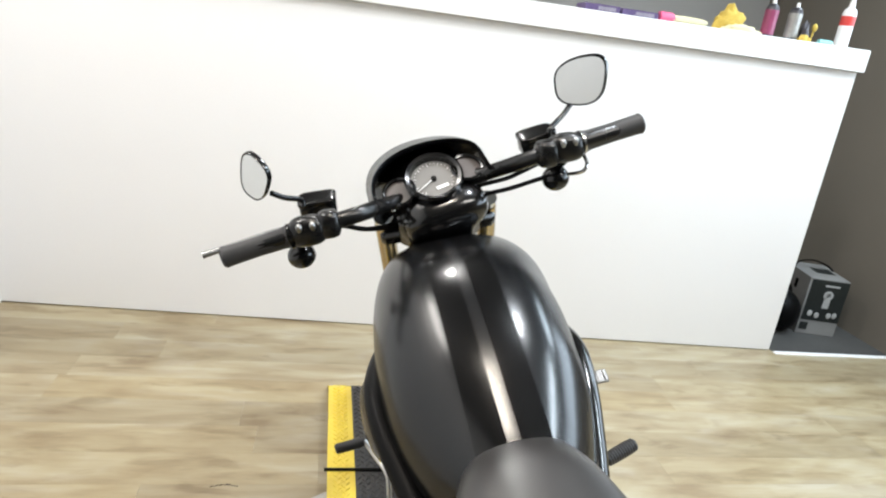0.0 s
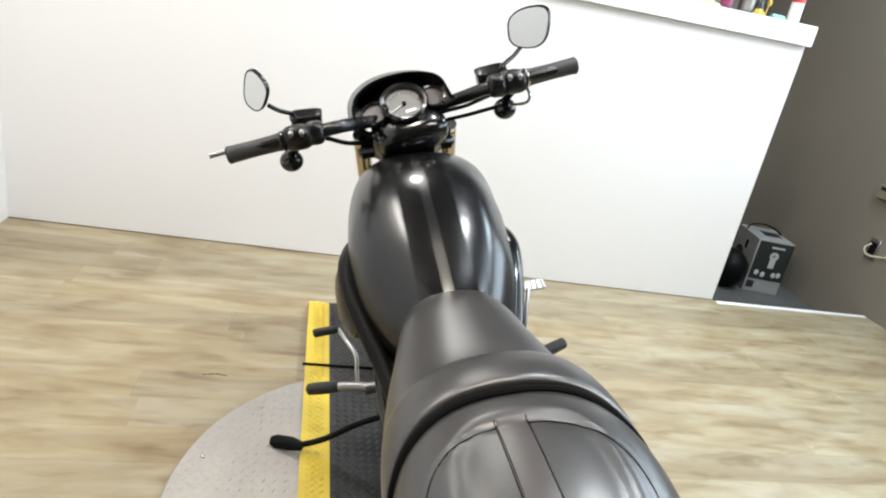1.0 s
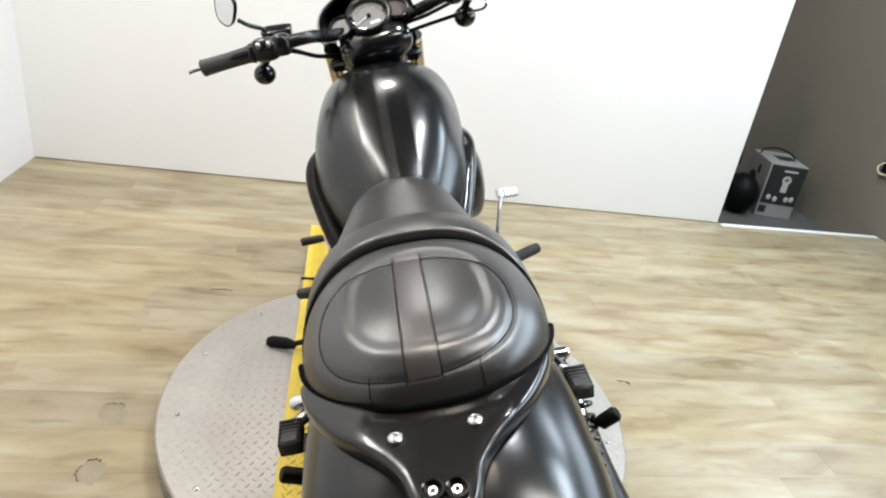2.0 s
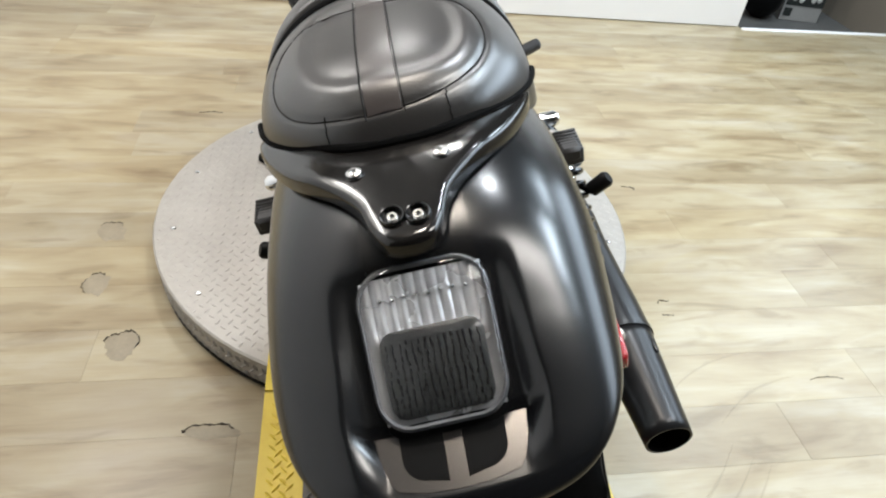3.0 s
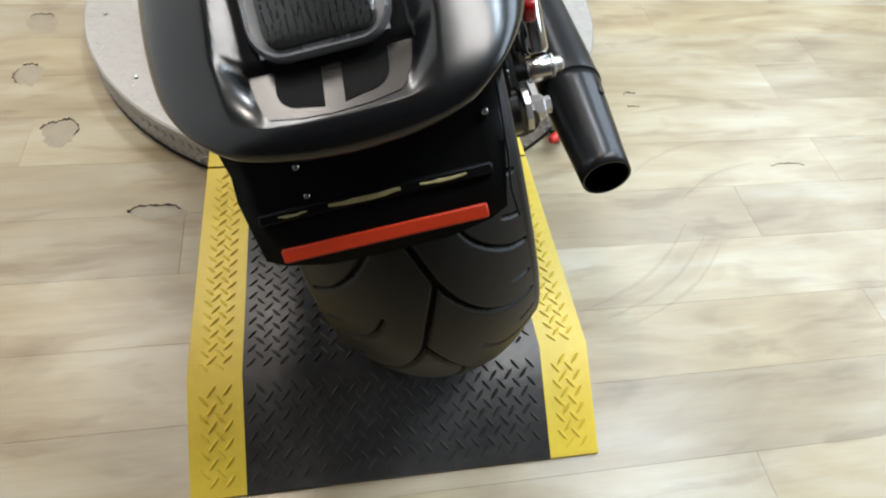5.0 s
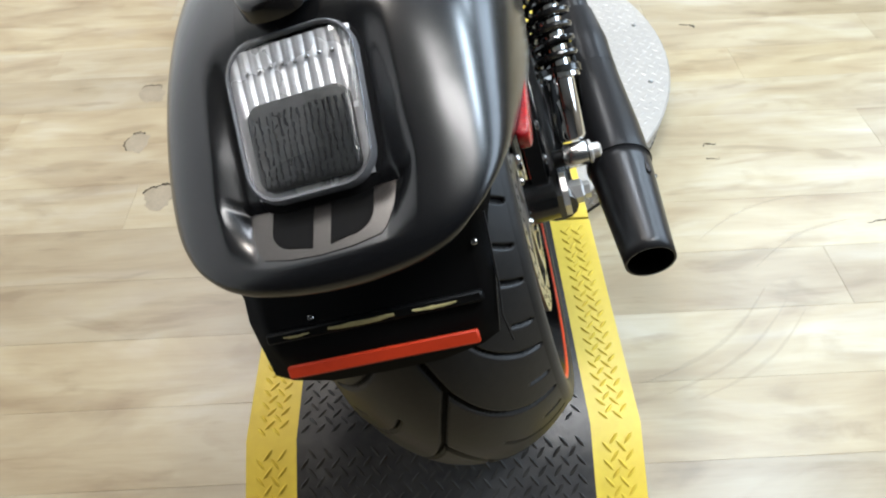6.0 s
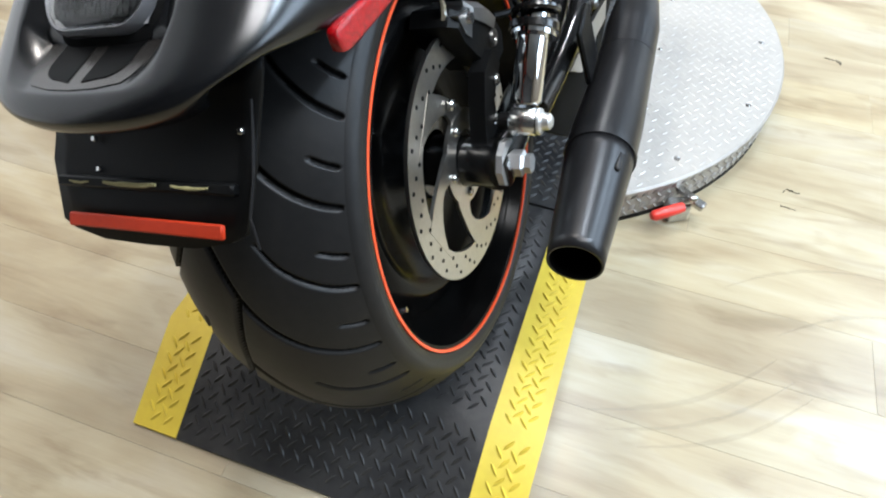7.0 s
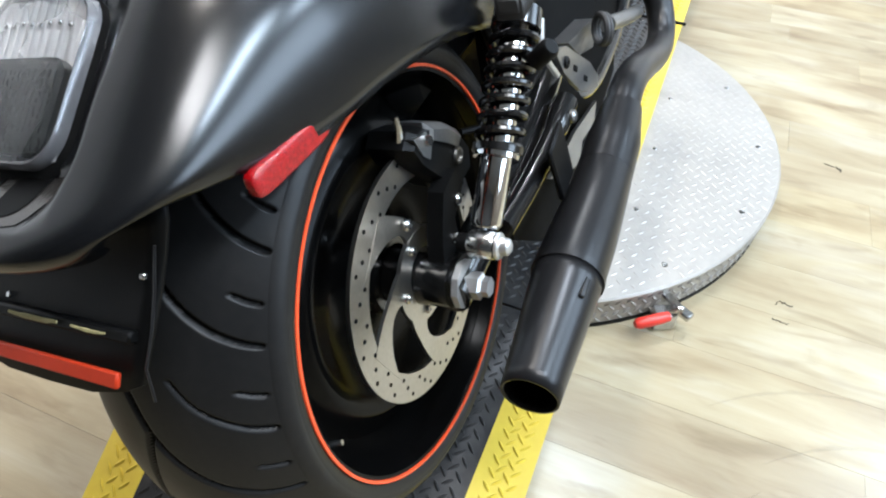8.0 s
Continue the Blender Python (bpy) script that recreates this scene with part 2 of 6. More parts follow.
stripe_dark = surface("dark_stripe_paint", (0.003, 0.003, 0.003), 0.5, amount=0.2, large=6, fine=300, bump=0.0, specular=0.06)
stripe_black = surface("gloss_black_stripe_paint", (0.0035, 0.0035, 0.0036), 0.17, amount=0.1, large=3, fine=400, bump=0.0, rough_var=0.1, specular=0.42)
charcoal_metallic = surface("charcoal_metallic_paint", (0.060, 0.055, 0.051), 0.27, 0.7, amount=0.15, large=4, fine=400, bump=0.0, rough_var=0.1)
semi_black = surface("semi_gloss_black_coating", (0.007, 0.007, 0.007), 0.27, amount=0.2, large=8, fine=200, bump=0.03)
gloss_black = surface("gloss_black_coating", (0.005, 0.005, 0.005), 0.19, amount=0.2, large=8, fine=200, bump=0.02, coat=0.2)
matt_black = surface("matt_black_plastic", (0.0045, 0.0045, 0.0045), 0.45, amount=0.3, large=8, fine=220, bump=0.15, depth=0.0006, specular=0.11)
leather = surface("black_leather_vinyl", (0.0245, 0.0222, 0.0208), 0.33, specular=1.0, amount=0.25, large=5, fine=420, bump=0.25, depth=0.0008, rough_var=0.15)
leather_brown = surface("charcoal_brown_leather_vinyl", (0.038, 0.029, 0.026), 0.33, specular=1.0, amount=0.25, large=5, fine=420, bump=0.25, depth=0.0008, rough_var=0.15)
rubber = surface("tyre_rubber", (0.0075, 0.0075, 0.0077), 0.46, second=(0.015, 0.0142, 0.0135), large=7, fine=110, bump=0.2, depth=0.0008, rough_var=0.2, specular=0.25)
bronze_black = surface("bronzed_black_coating", (0.007, 0.0063, 0.0058), 0.15, amount=0.2, large=8, fine=200, bump=0.02, specular=0.6)
grip_rubber = surface("grip_rubber", (0.042, 0.041, 0.041), 0.55, specular=0.45, amount=0.3, large=12, fine=160, bump=0.2, depth=0.0006)
chrome = surface("chrome", (0.80, 0.80, 0.80), 0.07, 1.0, amount=0.06, large=8, fine=120, bump=0.0)
zinc = surface("zinc_bolt_steel", (0.62, 0.62, 0.61), 0.25, 1.0, amount=0.25, large=20, fine=150, bump=0.05)
disc_steel = surface("brushed_disc_steel", (0.52, 0.50, 0.46), 0.30, 1.0, second=(0.40, 0.385, 0.35), large=6, fine=180, bump=0.05, rough_var=0.25)
cast_alloy = surface("cast_alloy", (0.36, 0.36, 0.355), 0.36, 0.95, amount=0.3, large=9, fine=160, bump=0.1)
exhaust_black = surface("satin_black_exhaust", (0.015, 0.015, 0.016), 0.34, 0.3, amount=0.3, large=5, fine=180, bump=0.03, rough_var=0.2)
dish_black = surface("dark_wheel_coating", (0.002, 0.002, 0.002), 0.20, amount=0.2, large=8, fine=200, bump=0.0, specular=0.08)
# flat black: shade painted into holes and gaps, and black trim
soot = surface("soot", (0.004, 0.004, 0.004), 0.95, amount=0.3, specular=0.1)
fork_gold = surface("gold_fork_coating", (0.55, 0.44, 0.26), 0.22, 1.0, amount=0.15)
# clean rubber, with the grooves' shade put into its near-black colour
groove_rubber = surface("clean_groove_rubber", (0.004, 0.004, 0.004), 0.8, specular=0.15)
orange_paint = surface("orange_rim_stripe", (0.80, 0.085, 0.02), 0.35, amount=0.15, large=20, fine=200, bump=0.0)
red_lens = surface("red_reflector_lens", (0.42, 0.003, 0.006), 0.10, second=(0.16, 0.001, 0.002), large=260, fine=600, bump=0.6, depth=0.002, coat=0.35, specular=0.35)
orange_tape = surface("red_orange_reflector_tape", (0.52, 0.040, 0.010), 0.5, amount=0.2, large=15, fine=150, specular=0.2)
red_grip = surface("red_vinyl_grip", (0.70, 0.045, 0.03), 0.35, amount=0.12, large=20, fine=150)
pale_wax = surface("pale_yellow_residue", (0.50, 0.44, 0.20), 0.7, amount=0.3, large=60, fine=300)
dial_face = surface("grey_dial_face", (0.20, 0.195, 0.187), 0.4, amount=0.1, large=20, fine=300, bump=0.0)
dial_dark = surface("brownish_dial_face", (0.10, 0.085, 0.08), 0.35, amount=0.2, large=20, fine=300, bump=0.0)
needle_white = surface("white_needle", (0.85, 0.85, 0.85), 0.4, amount=0.05, bump=0.0)
pale_alloy = surface("pale_bare_alloy", (0.70, 0.70, 0.69), 0.35, 0.8, amount=0.2, large=12, fine=150, bump=0.05)
mirror_glass = surface("mirror_glass", (0.85, 0.87, 0.88), 0.015, 1.0, amount=0.02, bump=0.0, rough_var=0.0)
lens_clear = clear("clear_lens", (0.93, 0.94, 0.95))
lens_silver = surface("fluted_reflector", (0.53, 0.53, 0.535), 0.27, 0.65, amount=0.2, large=20, fine=120, bump=0.05)
lens_rim = surface("pale_clear_rim", (0.09, 0.09, 0.094), 0.12, 0.0, amount=0.2, large=30, fine=120, bump=0.05)
lens_dark = surface("smoked_inner_lens", (0.013, 0.0135, 0.013), 0.20, second=(0.024, 0.0245, 0.024), large=40, fine=180, bump=0.25, depth=0.002)
lens_rib = surface("dark_lens_rib", (0.004, 0.004, 0.004), 0.6, specular=0.1, amount=0.4, large=60, fine=200)


# ---- the room ----
WEST, EAST, SOUTH, BACK = -1.44, 3.42, -2.9, 5.4
NORTH_W, NORTH_E = 3.15, 3.01   # the half wall runs slightly askew


def wall(name, lo, hi, material, label):
    g = Geo().box([(a + b) / 2 for a, b in zip(lo, hi)], [b - a for a, b in zip(lo, hi)])
    return tagged(part(name, g, material), label, "wall", kind="structure")


wall("wall_west", (WEST - 0.12, -1.2, 0), (WEST, 3.2, CEILING), white_paint, "white painted plain side wall of the showroom")
# unseen stretch of wall, kept dark for the fender's reflections
wall("wall_west_dark", (WEST - 0.12, SOUTH, 0), (WEST, -1.2, CEILING), reflection_dark_paint, "charcoal painted side wall of the showroom")
east = thing("wall_east", "grey taupe painted wall with a wide window opening", "wall", kind="structure")
for lo, hi in (((SOUTH, -0.3), (WIN_Y0, CEILING)), ((WIN_Y1, -0.3), (BACK, CEILING)), ((WIN_Y0, -0.3), (WIN_Y1, WIN_Z0)), ((WIN_Y0, WIN_Z1), (WIN_Y1, CEILING))):
    part("wall_face", Geo().box((EAST + 0.06, (lo[0] + hi[0]) / 2, (lo[1] + hi[1]) / 2), (0.12, hi[0] - lo[0], hi[1] - lo[1])), taupe_paint, east)
# unseen window, added to give the side fill an opening
window = thing("window_1", "wide white framed window with daylight behind it", "window", kind="structure")
for y in (WIN_Y0 + 0.03, (WIN_Y0 + WIN_Y1) / 2, WIN_Y1 - 0.03):
    part("window_frame", Geo().box((EAST + 0.075, y, (WIN_Z0 + WIN_Z1) / 2), (0.05, 0.05, WIN_Z1 - WIN_Z0 - 0.006), chamfer=0.004), white_trim, window)
for z in (WIN_Z0 + 0.03, WIN_Z1 - 0.03):
    part("window_frame", Geo().box((EAST + 0.075, (WIN_Y0 + WIN_Y1) / 2, z), (0.046, WIN_Y1 - WIN_Y0 - 0.006, 0.05), chamfer=0.004), white_trim, window)
# glowing sheet added behind the opening
tagged(part("backdrop", Geo().box((EAST + 0.5, (WIN_Y0 + WIN_Y1) / 2, 1.6), (0.02, 5.0, 3.4)), glow("daylight_sky", (0.84, 0.93, 1.0), 1.0)), "bright plain sky outside the window", "sky", kind="structure")
# unseen closing wall, dark so that the fender mirrors less light
wall("wall_south", (WEST - 0.12, SOUTH - 0.12, 0), (EAST + 0.12, SOUTH, CEILING), reflection_dark_paint, "charcoal painted wall that closes the showroom")
wall("wall_back", (WEST - 0.12, BACK, -0.3), (EAST + 0.12, BACK + 0.12, CEILING), greige_paint, "greige painted wall behind the half wall")
wall("wall_back_west", (WEST - 0.12, 3.2, -0.3), (WEST, BACK, CEILING), taupe_paint, "taupe painted side wall behind the half wall")
tagged(part("ceiling", Geo().box(((WEST + EAST) / 2, (SOUTH + BACK) / 2, CEILING + 0.06), (EAST - WEST + 0.3, BACK - SOUTH + 0.3, 0.12)), ceiling_white),
       "plain grey showroom ceiling with flat light panels", "ceiling", kind="structure")
tagged(part("floor_lower", Geo().box(((WEST + EAST) / 2, 4.2, -0.19), (EAST - WEST + 0.2, 2.6, 0.1)), grey_concrete),
       "grey concrete floor one step down behind the half wall", "floor", kind="structure")
floor = tagged(part("floor", Geo().box(((WEST + EAST) / 2, (SOUTH + 3.0) / 2, -0.09), (EAST - WEST + 0.2, 3.0 - SOUTH, 0.17)).box(((WEST + 2.36) / 2, 3.095, -0.09), (2.36 - WEST, 0.19, 0.17)), sub_floor),
               "washed oak vinyl plank floor with scuffs and gouges", "floor", kind="structure")

ASKEW = math.atan2(NORTH_E - NORTH_W, 2.352 - WEST)
half_len = math.hypot(2.335 - WEST, NORTH_E - NORTH_W)
half_wall = thing("wall_north", "white painted half wall with a thick white ledge", "wall", pose(WEST, NORTH_W, 0, 0, 0, math.degrees(ASKEW)), kind="structure")
part("wall_face", Geo().box((half_len / 2, 0.07, 0.7295), (half_len, 0.14, 1.447)), white_paint, half_wall)
part("ledge", Geo().box((half_len / 2 - 0.008, 0.07, 1.504), (half_len + 0.030, 0.22, 0.098), chamfer=0.003), ledge_white, half_wall)
tagged(part("trim", Geo().box((2.88, 2.985, -0.07), (1.06, 0.03, 0.152), chamfer=0.004), white_trim), "white edge trim along the step in the floor", "trim", kind="structure")

for x, y, sx, sy, watts, colour in PANELS:
    lamp = thing("ceiling_light", "flat rectangular ceiling light with a grey frame", "ceiling light", pose(x, y, CEILING), group="ceiling lights")
    g = Geo()
    for dx, dy, bx, by in ((-sx / 2 - 0.01, 0, 0.02, sy + 0.04), (sx / 2 + 0.01, 0, 0.02, sy + 0.04), (0, -sy / 2 - 0.01, sx, 0.02), (0, sy / 2 + 0.01, sx, 0.02)):
        g.box((dx, dy, -0.01), (bx, by, 0.02))
    part("light_frame", g, ceiling_white, lamp)
    part("diffuser", Geo().box((0, 0, -0.006), (sx, sy, 0.008)), glow("diffuser_glow", colour, 2.0), lamp)

# ---- turntable and its deck ----
TABLE, RADIUS, DECK = (0.317, 1.235), 0.648, 0.096
LEFT, RIGHT, BAND = 0.0, 0.643, 0.082
END_S, FOLD_S, JOINT_S, JOINT_N, FOLD_N, END_N = -0.012, 0.145, 0.597, 1.88, 2.36, 2.507


def deck_height(y):
    if y < FOLD_S:
        return 0.006 + (DECK - 0.006) * (y - END_S) / (FOLD_S - END_S)
    if y > FOLD_N:
        return 0.006 + (DECK - 0.006) * (END_N - y) / (END_N - FOLD_N)
    return DECK


def lug(g, x, y, z, angle, length, width, height, rise=0.0):
    """One raised lozenge of a tread plate."""
    c, s = math.cos(angle), math.sin(angle)
    verts = []
    for a, b, h in ((-1, 0, 0), (-0.45, -1, 0), (0.45, -1, 0), (1, 0, 0), (0.45, 1, 0), (-0.45, 1, 0), (-0.55, 0, 1), (0.55, 0, 1)):
        px, py = a * length / 2, b * width / 2
        X, Y = x + c * px - s * py, y + s * px + c * py
        verts.append((X, Y, z + rise * (Y - y) + h * height))
    g.add(verts, [(0, 1, 6), (1, 2, 7, 6), (2, 3, 7), (3, 4, 7), (4, 5, 6, 7), (5, 0, 6)])


turntable = thing("turntable", "round steel tread-plate turntable with a worn silver top", "turntable", pose(TABLE[0], TABLE[1], 0))
top = part("top_plate", Geo().rev([(0.0, 0.0), (0.0, RADIUS - 0.004), (-0.004, RADIUS), (-0.012, RADIUS)], (0, 0, 0.088), (0, 0, 1), 96), tread_steel, turntable)
rim = part("side_band", Geo().rev([(0.010, RADIUS - 0.006), (0.076, RADIUS - 0.006), (0.076, RADIUS - 0.03), (0.010, RADIUS - 0.03)], (0, 0, 0), (0, 0, 1), 96, closed=True), tread_steel, turntable)
# thin shade where the band nears the floor, built as a black ring
part("base_ring", Geo().rev([(0.0, RADIUS - 0.004), (0.010, RADIUS - 0.004), (0.010, RADIUS - 0.06), (0.0, RADIUS - 0.06)], (0, 0, 0), (0, 0, 1), 96, closed=True), matt_black, turntable, "black rubber base ring")
g = Geo()
step = 0.0225
for i in range(-30, 31):
    for k in range(-30, 31):
        x, y = (i + 0.5 * (k % 2)) * step * 1.25, k * step * 0.62 * 1.25
        if math.hypot(x, y) < RADIUS - 0.012 and not (LEFT - 0.004 < x + TABLE[0] < RIGHT + 0.004):
            lug(g, x, y, 0.088, radians(45 if k % 2 else -45) + radians(8), 0.018, 0.0055, 0.0012)
tagged(part("tread_pattern", g, tread_steel, top, fix=False), kind="stuff")
g = Geo()
for i in range(170):
    for row in range(4):
        b = 2 * math.pi * (i + 0.5 * (row % 2)) / 170
        turn = 0.8 if row % 2 else -0.8
        R = RADIUS - 0.0055
        z = 0.019 + 0.0165 * row
        verts = []
        for p, q, h in ((-1, 0, 0), (-0.4, -1, 0), (0.4, -1, 0), (1, 0, 0), (0.4, 1, 0), (-0.4, 1, 0), (-0.5, 0, 1), (0.5, 0, 1)):
            px, pz = p * 0.0105, q * 0.0030
            t = b + (math.cos(turn) * px - math.sin(turn) * pz) / R
            verts.append(((R + h * 0.0030) * math.cos(t), (R + h * 0.0030) * math.sin(t), z + math.sin(turn) * px + math.cos(turn) * pz))
        g.add(verts, [(0, 1, 6), (1, 2, 7, 6), (2, 3, 7), (3, 4, 7), (4, 5, 6, 7), (5, 0, 6)])
tagged(part("tread_pattern", g, tread_steel, rim, fix=False), kind="stuff")
for i in range(14):
    a = 2 * math.pi * (i + 0.35) / 14
    x, y = 0.598 * math.cos(a), 0.598 * math.sin(a)
    if not LEFT - 0.02 < x + TABLE[0] < RIGHT + 0.02:
        part("screw", Geo().rev([(0, 0.0075), (0.002, 0.006), (0.0028, 0.0)], (x, y, 0.088), (0, 0, 1), 10), zinc, top)
for dx in (0.10, 0.25, 0.40):
    part("screw", Geo().rev([(0, 0.0065), (0.002, 0.005), (0.0026, 0.0)], (RIGHT - TABLE[0] + 0.03, -0.42 + dx * 1.6, 0.088), (0, 0, 1), 10), zinc, top)

deck = thing("ramp_deck", "black tread deck with yellow painted edges over the turntable", "ramp", pose(0, 0, 0))
for y0, y1, yf, name in ((END_S, JOINT_S - 0.003, FOLD_S, "rear_ramp"), (JOINT_S + 0.003, JOINT_N - 0.003, None, "middle_plate"), (JOINT_N + 0.003, END_N, FOLD_N, "front_ramp")):
    ys = [y0, y1] if yf is None else sorted((y0, yf, y1))
    plate = None
    for x0, x1, material, kind in ((LEFT + BAND, RIGHT - BAND, black_mat, "deck"), (LEFT, LEFT + BAND, yellow_paint, "edge"), (RIGHT - BAND, RIGHT, yellow_paint, "edge")):
        g = Geo()
        rows = []
        for y in ys:
            z = deck_height(y)
            low = max(z - 0.006, 0.0005) if JOINT_S - 0.05 < y < JOINT_N + 0.05 else max(0.0005, z - 0.006)
            rows.append([(x0, y, low), (x0, y, z), (x1, y, z), (x1, y, low)])
        g.loft(rows, True, True)
        if plate is None:
            plate = part(name, g, material, deck)
            target = plate
        else:
            target = part("yellow_edge", g, material, plate, "yellow painted edge band")
        g = Geo()
        gap = 0.0255 if kind == "deck" else 0.0235
        ny, nx = int((y1 - y0) / gap * 2), int((x1 - x0) / gap) + 1
        for k in range(ny):
            for i in range(nx + 1):
                x, y = x0 + (i + 0.5 * (k % 2)) * gap, y0 + (k + 0.6) * gap / 2
                if x0 + 0.012 < x < x1 - 0.012 and y0 + 0.012 < y < y1 - 0.012 and (yf is None or abs(y - yf) > 0.010):
                    slope = 0.0 if FOLD_S < y < FOLD_N else math.copysign((DECK - 0.006) / (FOLD_S - END_S), 1 if y < FOLD_S else -1)
                    lug(g, x, y, deck_height(y), radians(47 if k % 2 else -47), 0.0225, 0.0052, 0.0028, slope)
        tagged(part("tread_pattern", g, material, target, fix=False), kind="stuff")
for x0 in (LEFT + 0.006, RIGHT - 0.012):
    for y0, y1 in ((FOLD_S + 0.01, 0.66), (1.78, FOLD_N - 0.01)):
        part("side_skirt", Geo().box((x0 + 0.003, (y0 + y1) / 2, 0.045), (0.006, y1 - y0, 0.088)), matt_black, deck)

part("hinge_pin", Geo().tube([(LEFT - 0.010, JOINT_N, DECK + 0.002), (RIGHT + 0.010, JOINT_N, DECK + 0.002)], 0.0055, 10), matt_black, deck, "black hinge pin across the deck")

clamp = thing("toggle_clamp", "small steel toggle clamp with a red vinyl grip", "clamp", pose(0.767, 0.722, 0.0, 0, 0, 27))
part("clamp_base", Geo().box((0.03, 0.02, 0.022), (0.045, 0.035, 0.044), chamfer=0.004), zinc, clamp)
part("clamp_arm", Geo().box((0.045, 0.028, 0.058), (0.018, 0.07, 0.012), Euler((radians(-25), 0, 0)), 0.003).box((0.062, 0.005, 0.05), (0.022, 0.03, 0.014), Euler((0, 0, 0.6)), 0.003), zinc, clamp)
part("clamp_grip", Geo().tube([(0.028, 0.0, 0.05), (0.01, -0.004, 0.05), (-0.035, -0.012, 0.047), (-0.042, -0.013, 0.047)], [0.010, 0.0115, 0.0115, 0.007], 14), red_grip, clamp, "red vinyl grip")
part("clamp_pivot", Geo().rev([(-0.014, 0.0), (-0.014, 0.006), (0.014, 0.006), (0.014, 0.0)], (0.045, 0.012, 0.052), (1, 0, 0), 12), zinc, clamp)

# ---- motorcycle ----
LEAN_DEG = 15.6
bike = thing("motorcycle", "satin black muscle cruiser motorcycle leaning on its stand on the turntable", "motorcycle", pose(0.4195, 0.316, 0.10, 0, -LEAN_DEG, 0))
AXLE = 0.322


def bolt(centre, axis, r, h, material, parent, name="bolt"):
    """A round-headed bolt with a hex socket."""
    part(name, Geo().rev([(0, r), (h * 0.6, r), (h, r * 0.72), (h, r * 0.42), (h * 0.45, r * 0.40), (h * 0.45, 0)], centre, axis, 12), material, parent)


# rear wheel
wheel = part("rear_wheel", Geo().rev([(-0.112, 0.250), (-0.120, 0.250), (-0.117, 0.240), (-0.100, 0.234), (-0.06, 0.212), (0.06, 0.212), (0.100, 0.234), (0.117, 0.240), (0.120, 0.250), (0.112, 0.250)], (0, 0, AXLE), (1, 0, 0), 96), dish_black, bike, "gloss black cast rear wheel with an orange stripe")
wheel.location = (0.008, 0.006, 0.002)


def tyre_rows(half, crown, drop, bead, sides, grooves, centre, across=16):
    """A tyre with its tread cut in; grooves(arc, u) gives the depth."""
    us, rs = [], []
    for k in range(-across, across + 1):
        u = half * k / across
        us.append(u)
        rs.append(crown - drop * abs(k / across) ** 2.5)
    side_u = [half * 1.012, half * 1.02, half * 1.005, half * 0.95]
    low = crown - drop
    side_r = [low - 0.012, low - 0.024, bead + 0.012, bead]
    us = [-u for u in side_u[::-1]] + us + side_u
    rs = side_r[::-1] + rs + side_r
    out = []
    for i in range(sides + 1):
        a = 2 * math.pi * i / sides
        row = []
        for u, r in zip(us, rs):
            if abs(u) <= half * 0.97 and r > low:
                r -= grooves(a, u)
            row.append((centre[0] + u, centre[1] + r * math.cos(a), centre[2] + r * math.sin(a)))
        out.append(row)
    return out


PITCHES = 11
PITCH = 2 * math.pi / PITCHES


def tread_lines():
    """Grooves of one pitch as (u, angle) lines with their half widths."""
    lines = []
    for side, turn in ((1, 0.0), (-1, PITCH / 2)):
        def at(pts):
            return [(u * side, a + turn) for u, a in pts]
        lines.append((at([(0.016, 0.0), (0.028, 0.075), (0.044, 0.150), (0.062, 0.215), (0.082, 0.270), (0.100, 0.305), (0.111, 0.318)]), 0.0030, 0.0026))
        lines.append((at([(0.047, 0.405), (0.060, 0.475), (0.078, 0.535), (0.096, 0.580), (0.111, 0.603)]), 0.0016, 0.0030))
        for a in (0.165, 0.455):
            lines.append((at([(0.094, a), (0.103, a + 0.016), (0.110, a + 0.024)]), 0.0016, 0.0024))
        lines.append((at([(0.016, 0.0), (0.006, 0.085), (-0.005, 0.180), (-0.016, PITCH / 2)]), 0.0030, 0.0030))
    return lines


def tread_depth(angle, u, radius):
    """Depth of the tread at arrays of places; walls slope a little."""
    deep = np.zeros_like(angle)
    turn = np.mod(angle, PITCH)
    for pts, w0, w1 in tread_lines():
        pts = smooth_line([(p[0], p[1], 0) for p in pts], 3)
        for i in range(len(pts) - 1):
            (ua, aa, _), (ub, ab, _) = pts[i], pts[i + 1]
            half = w0 + (w1 - w0) * (i + 0.5) / (len(pts) - 1)
            for shift in (-2, -1, 0, 1):
                px, py = u - ua, (turn - aa - shift * PITCH) * radius
                dx, dy = ub - ua, (ab - aa) * radius
                t = np.clip((px * dx + py * dy) / (dx * dx + dy * dy), 0, 1)
                d = np.hypot(px - t * dx, py - t * dy)
                deep = np.maximum(deep, np.clip((half + 0.0011 - d) / 0.0022, 0, 1))
    return deep


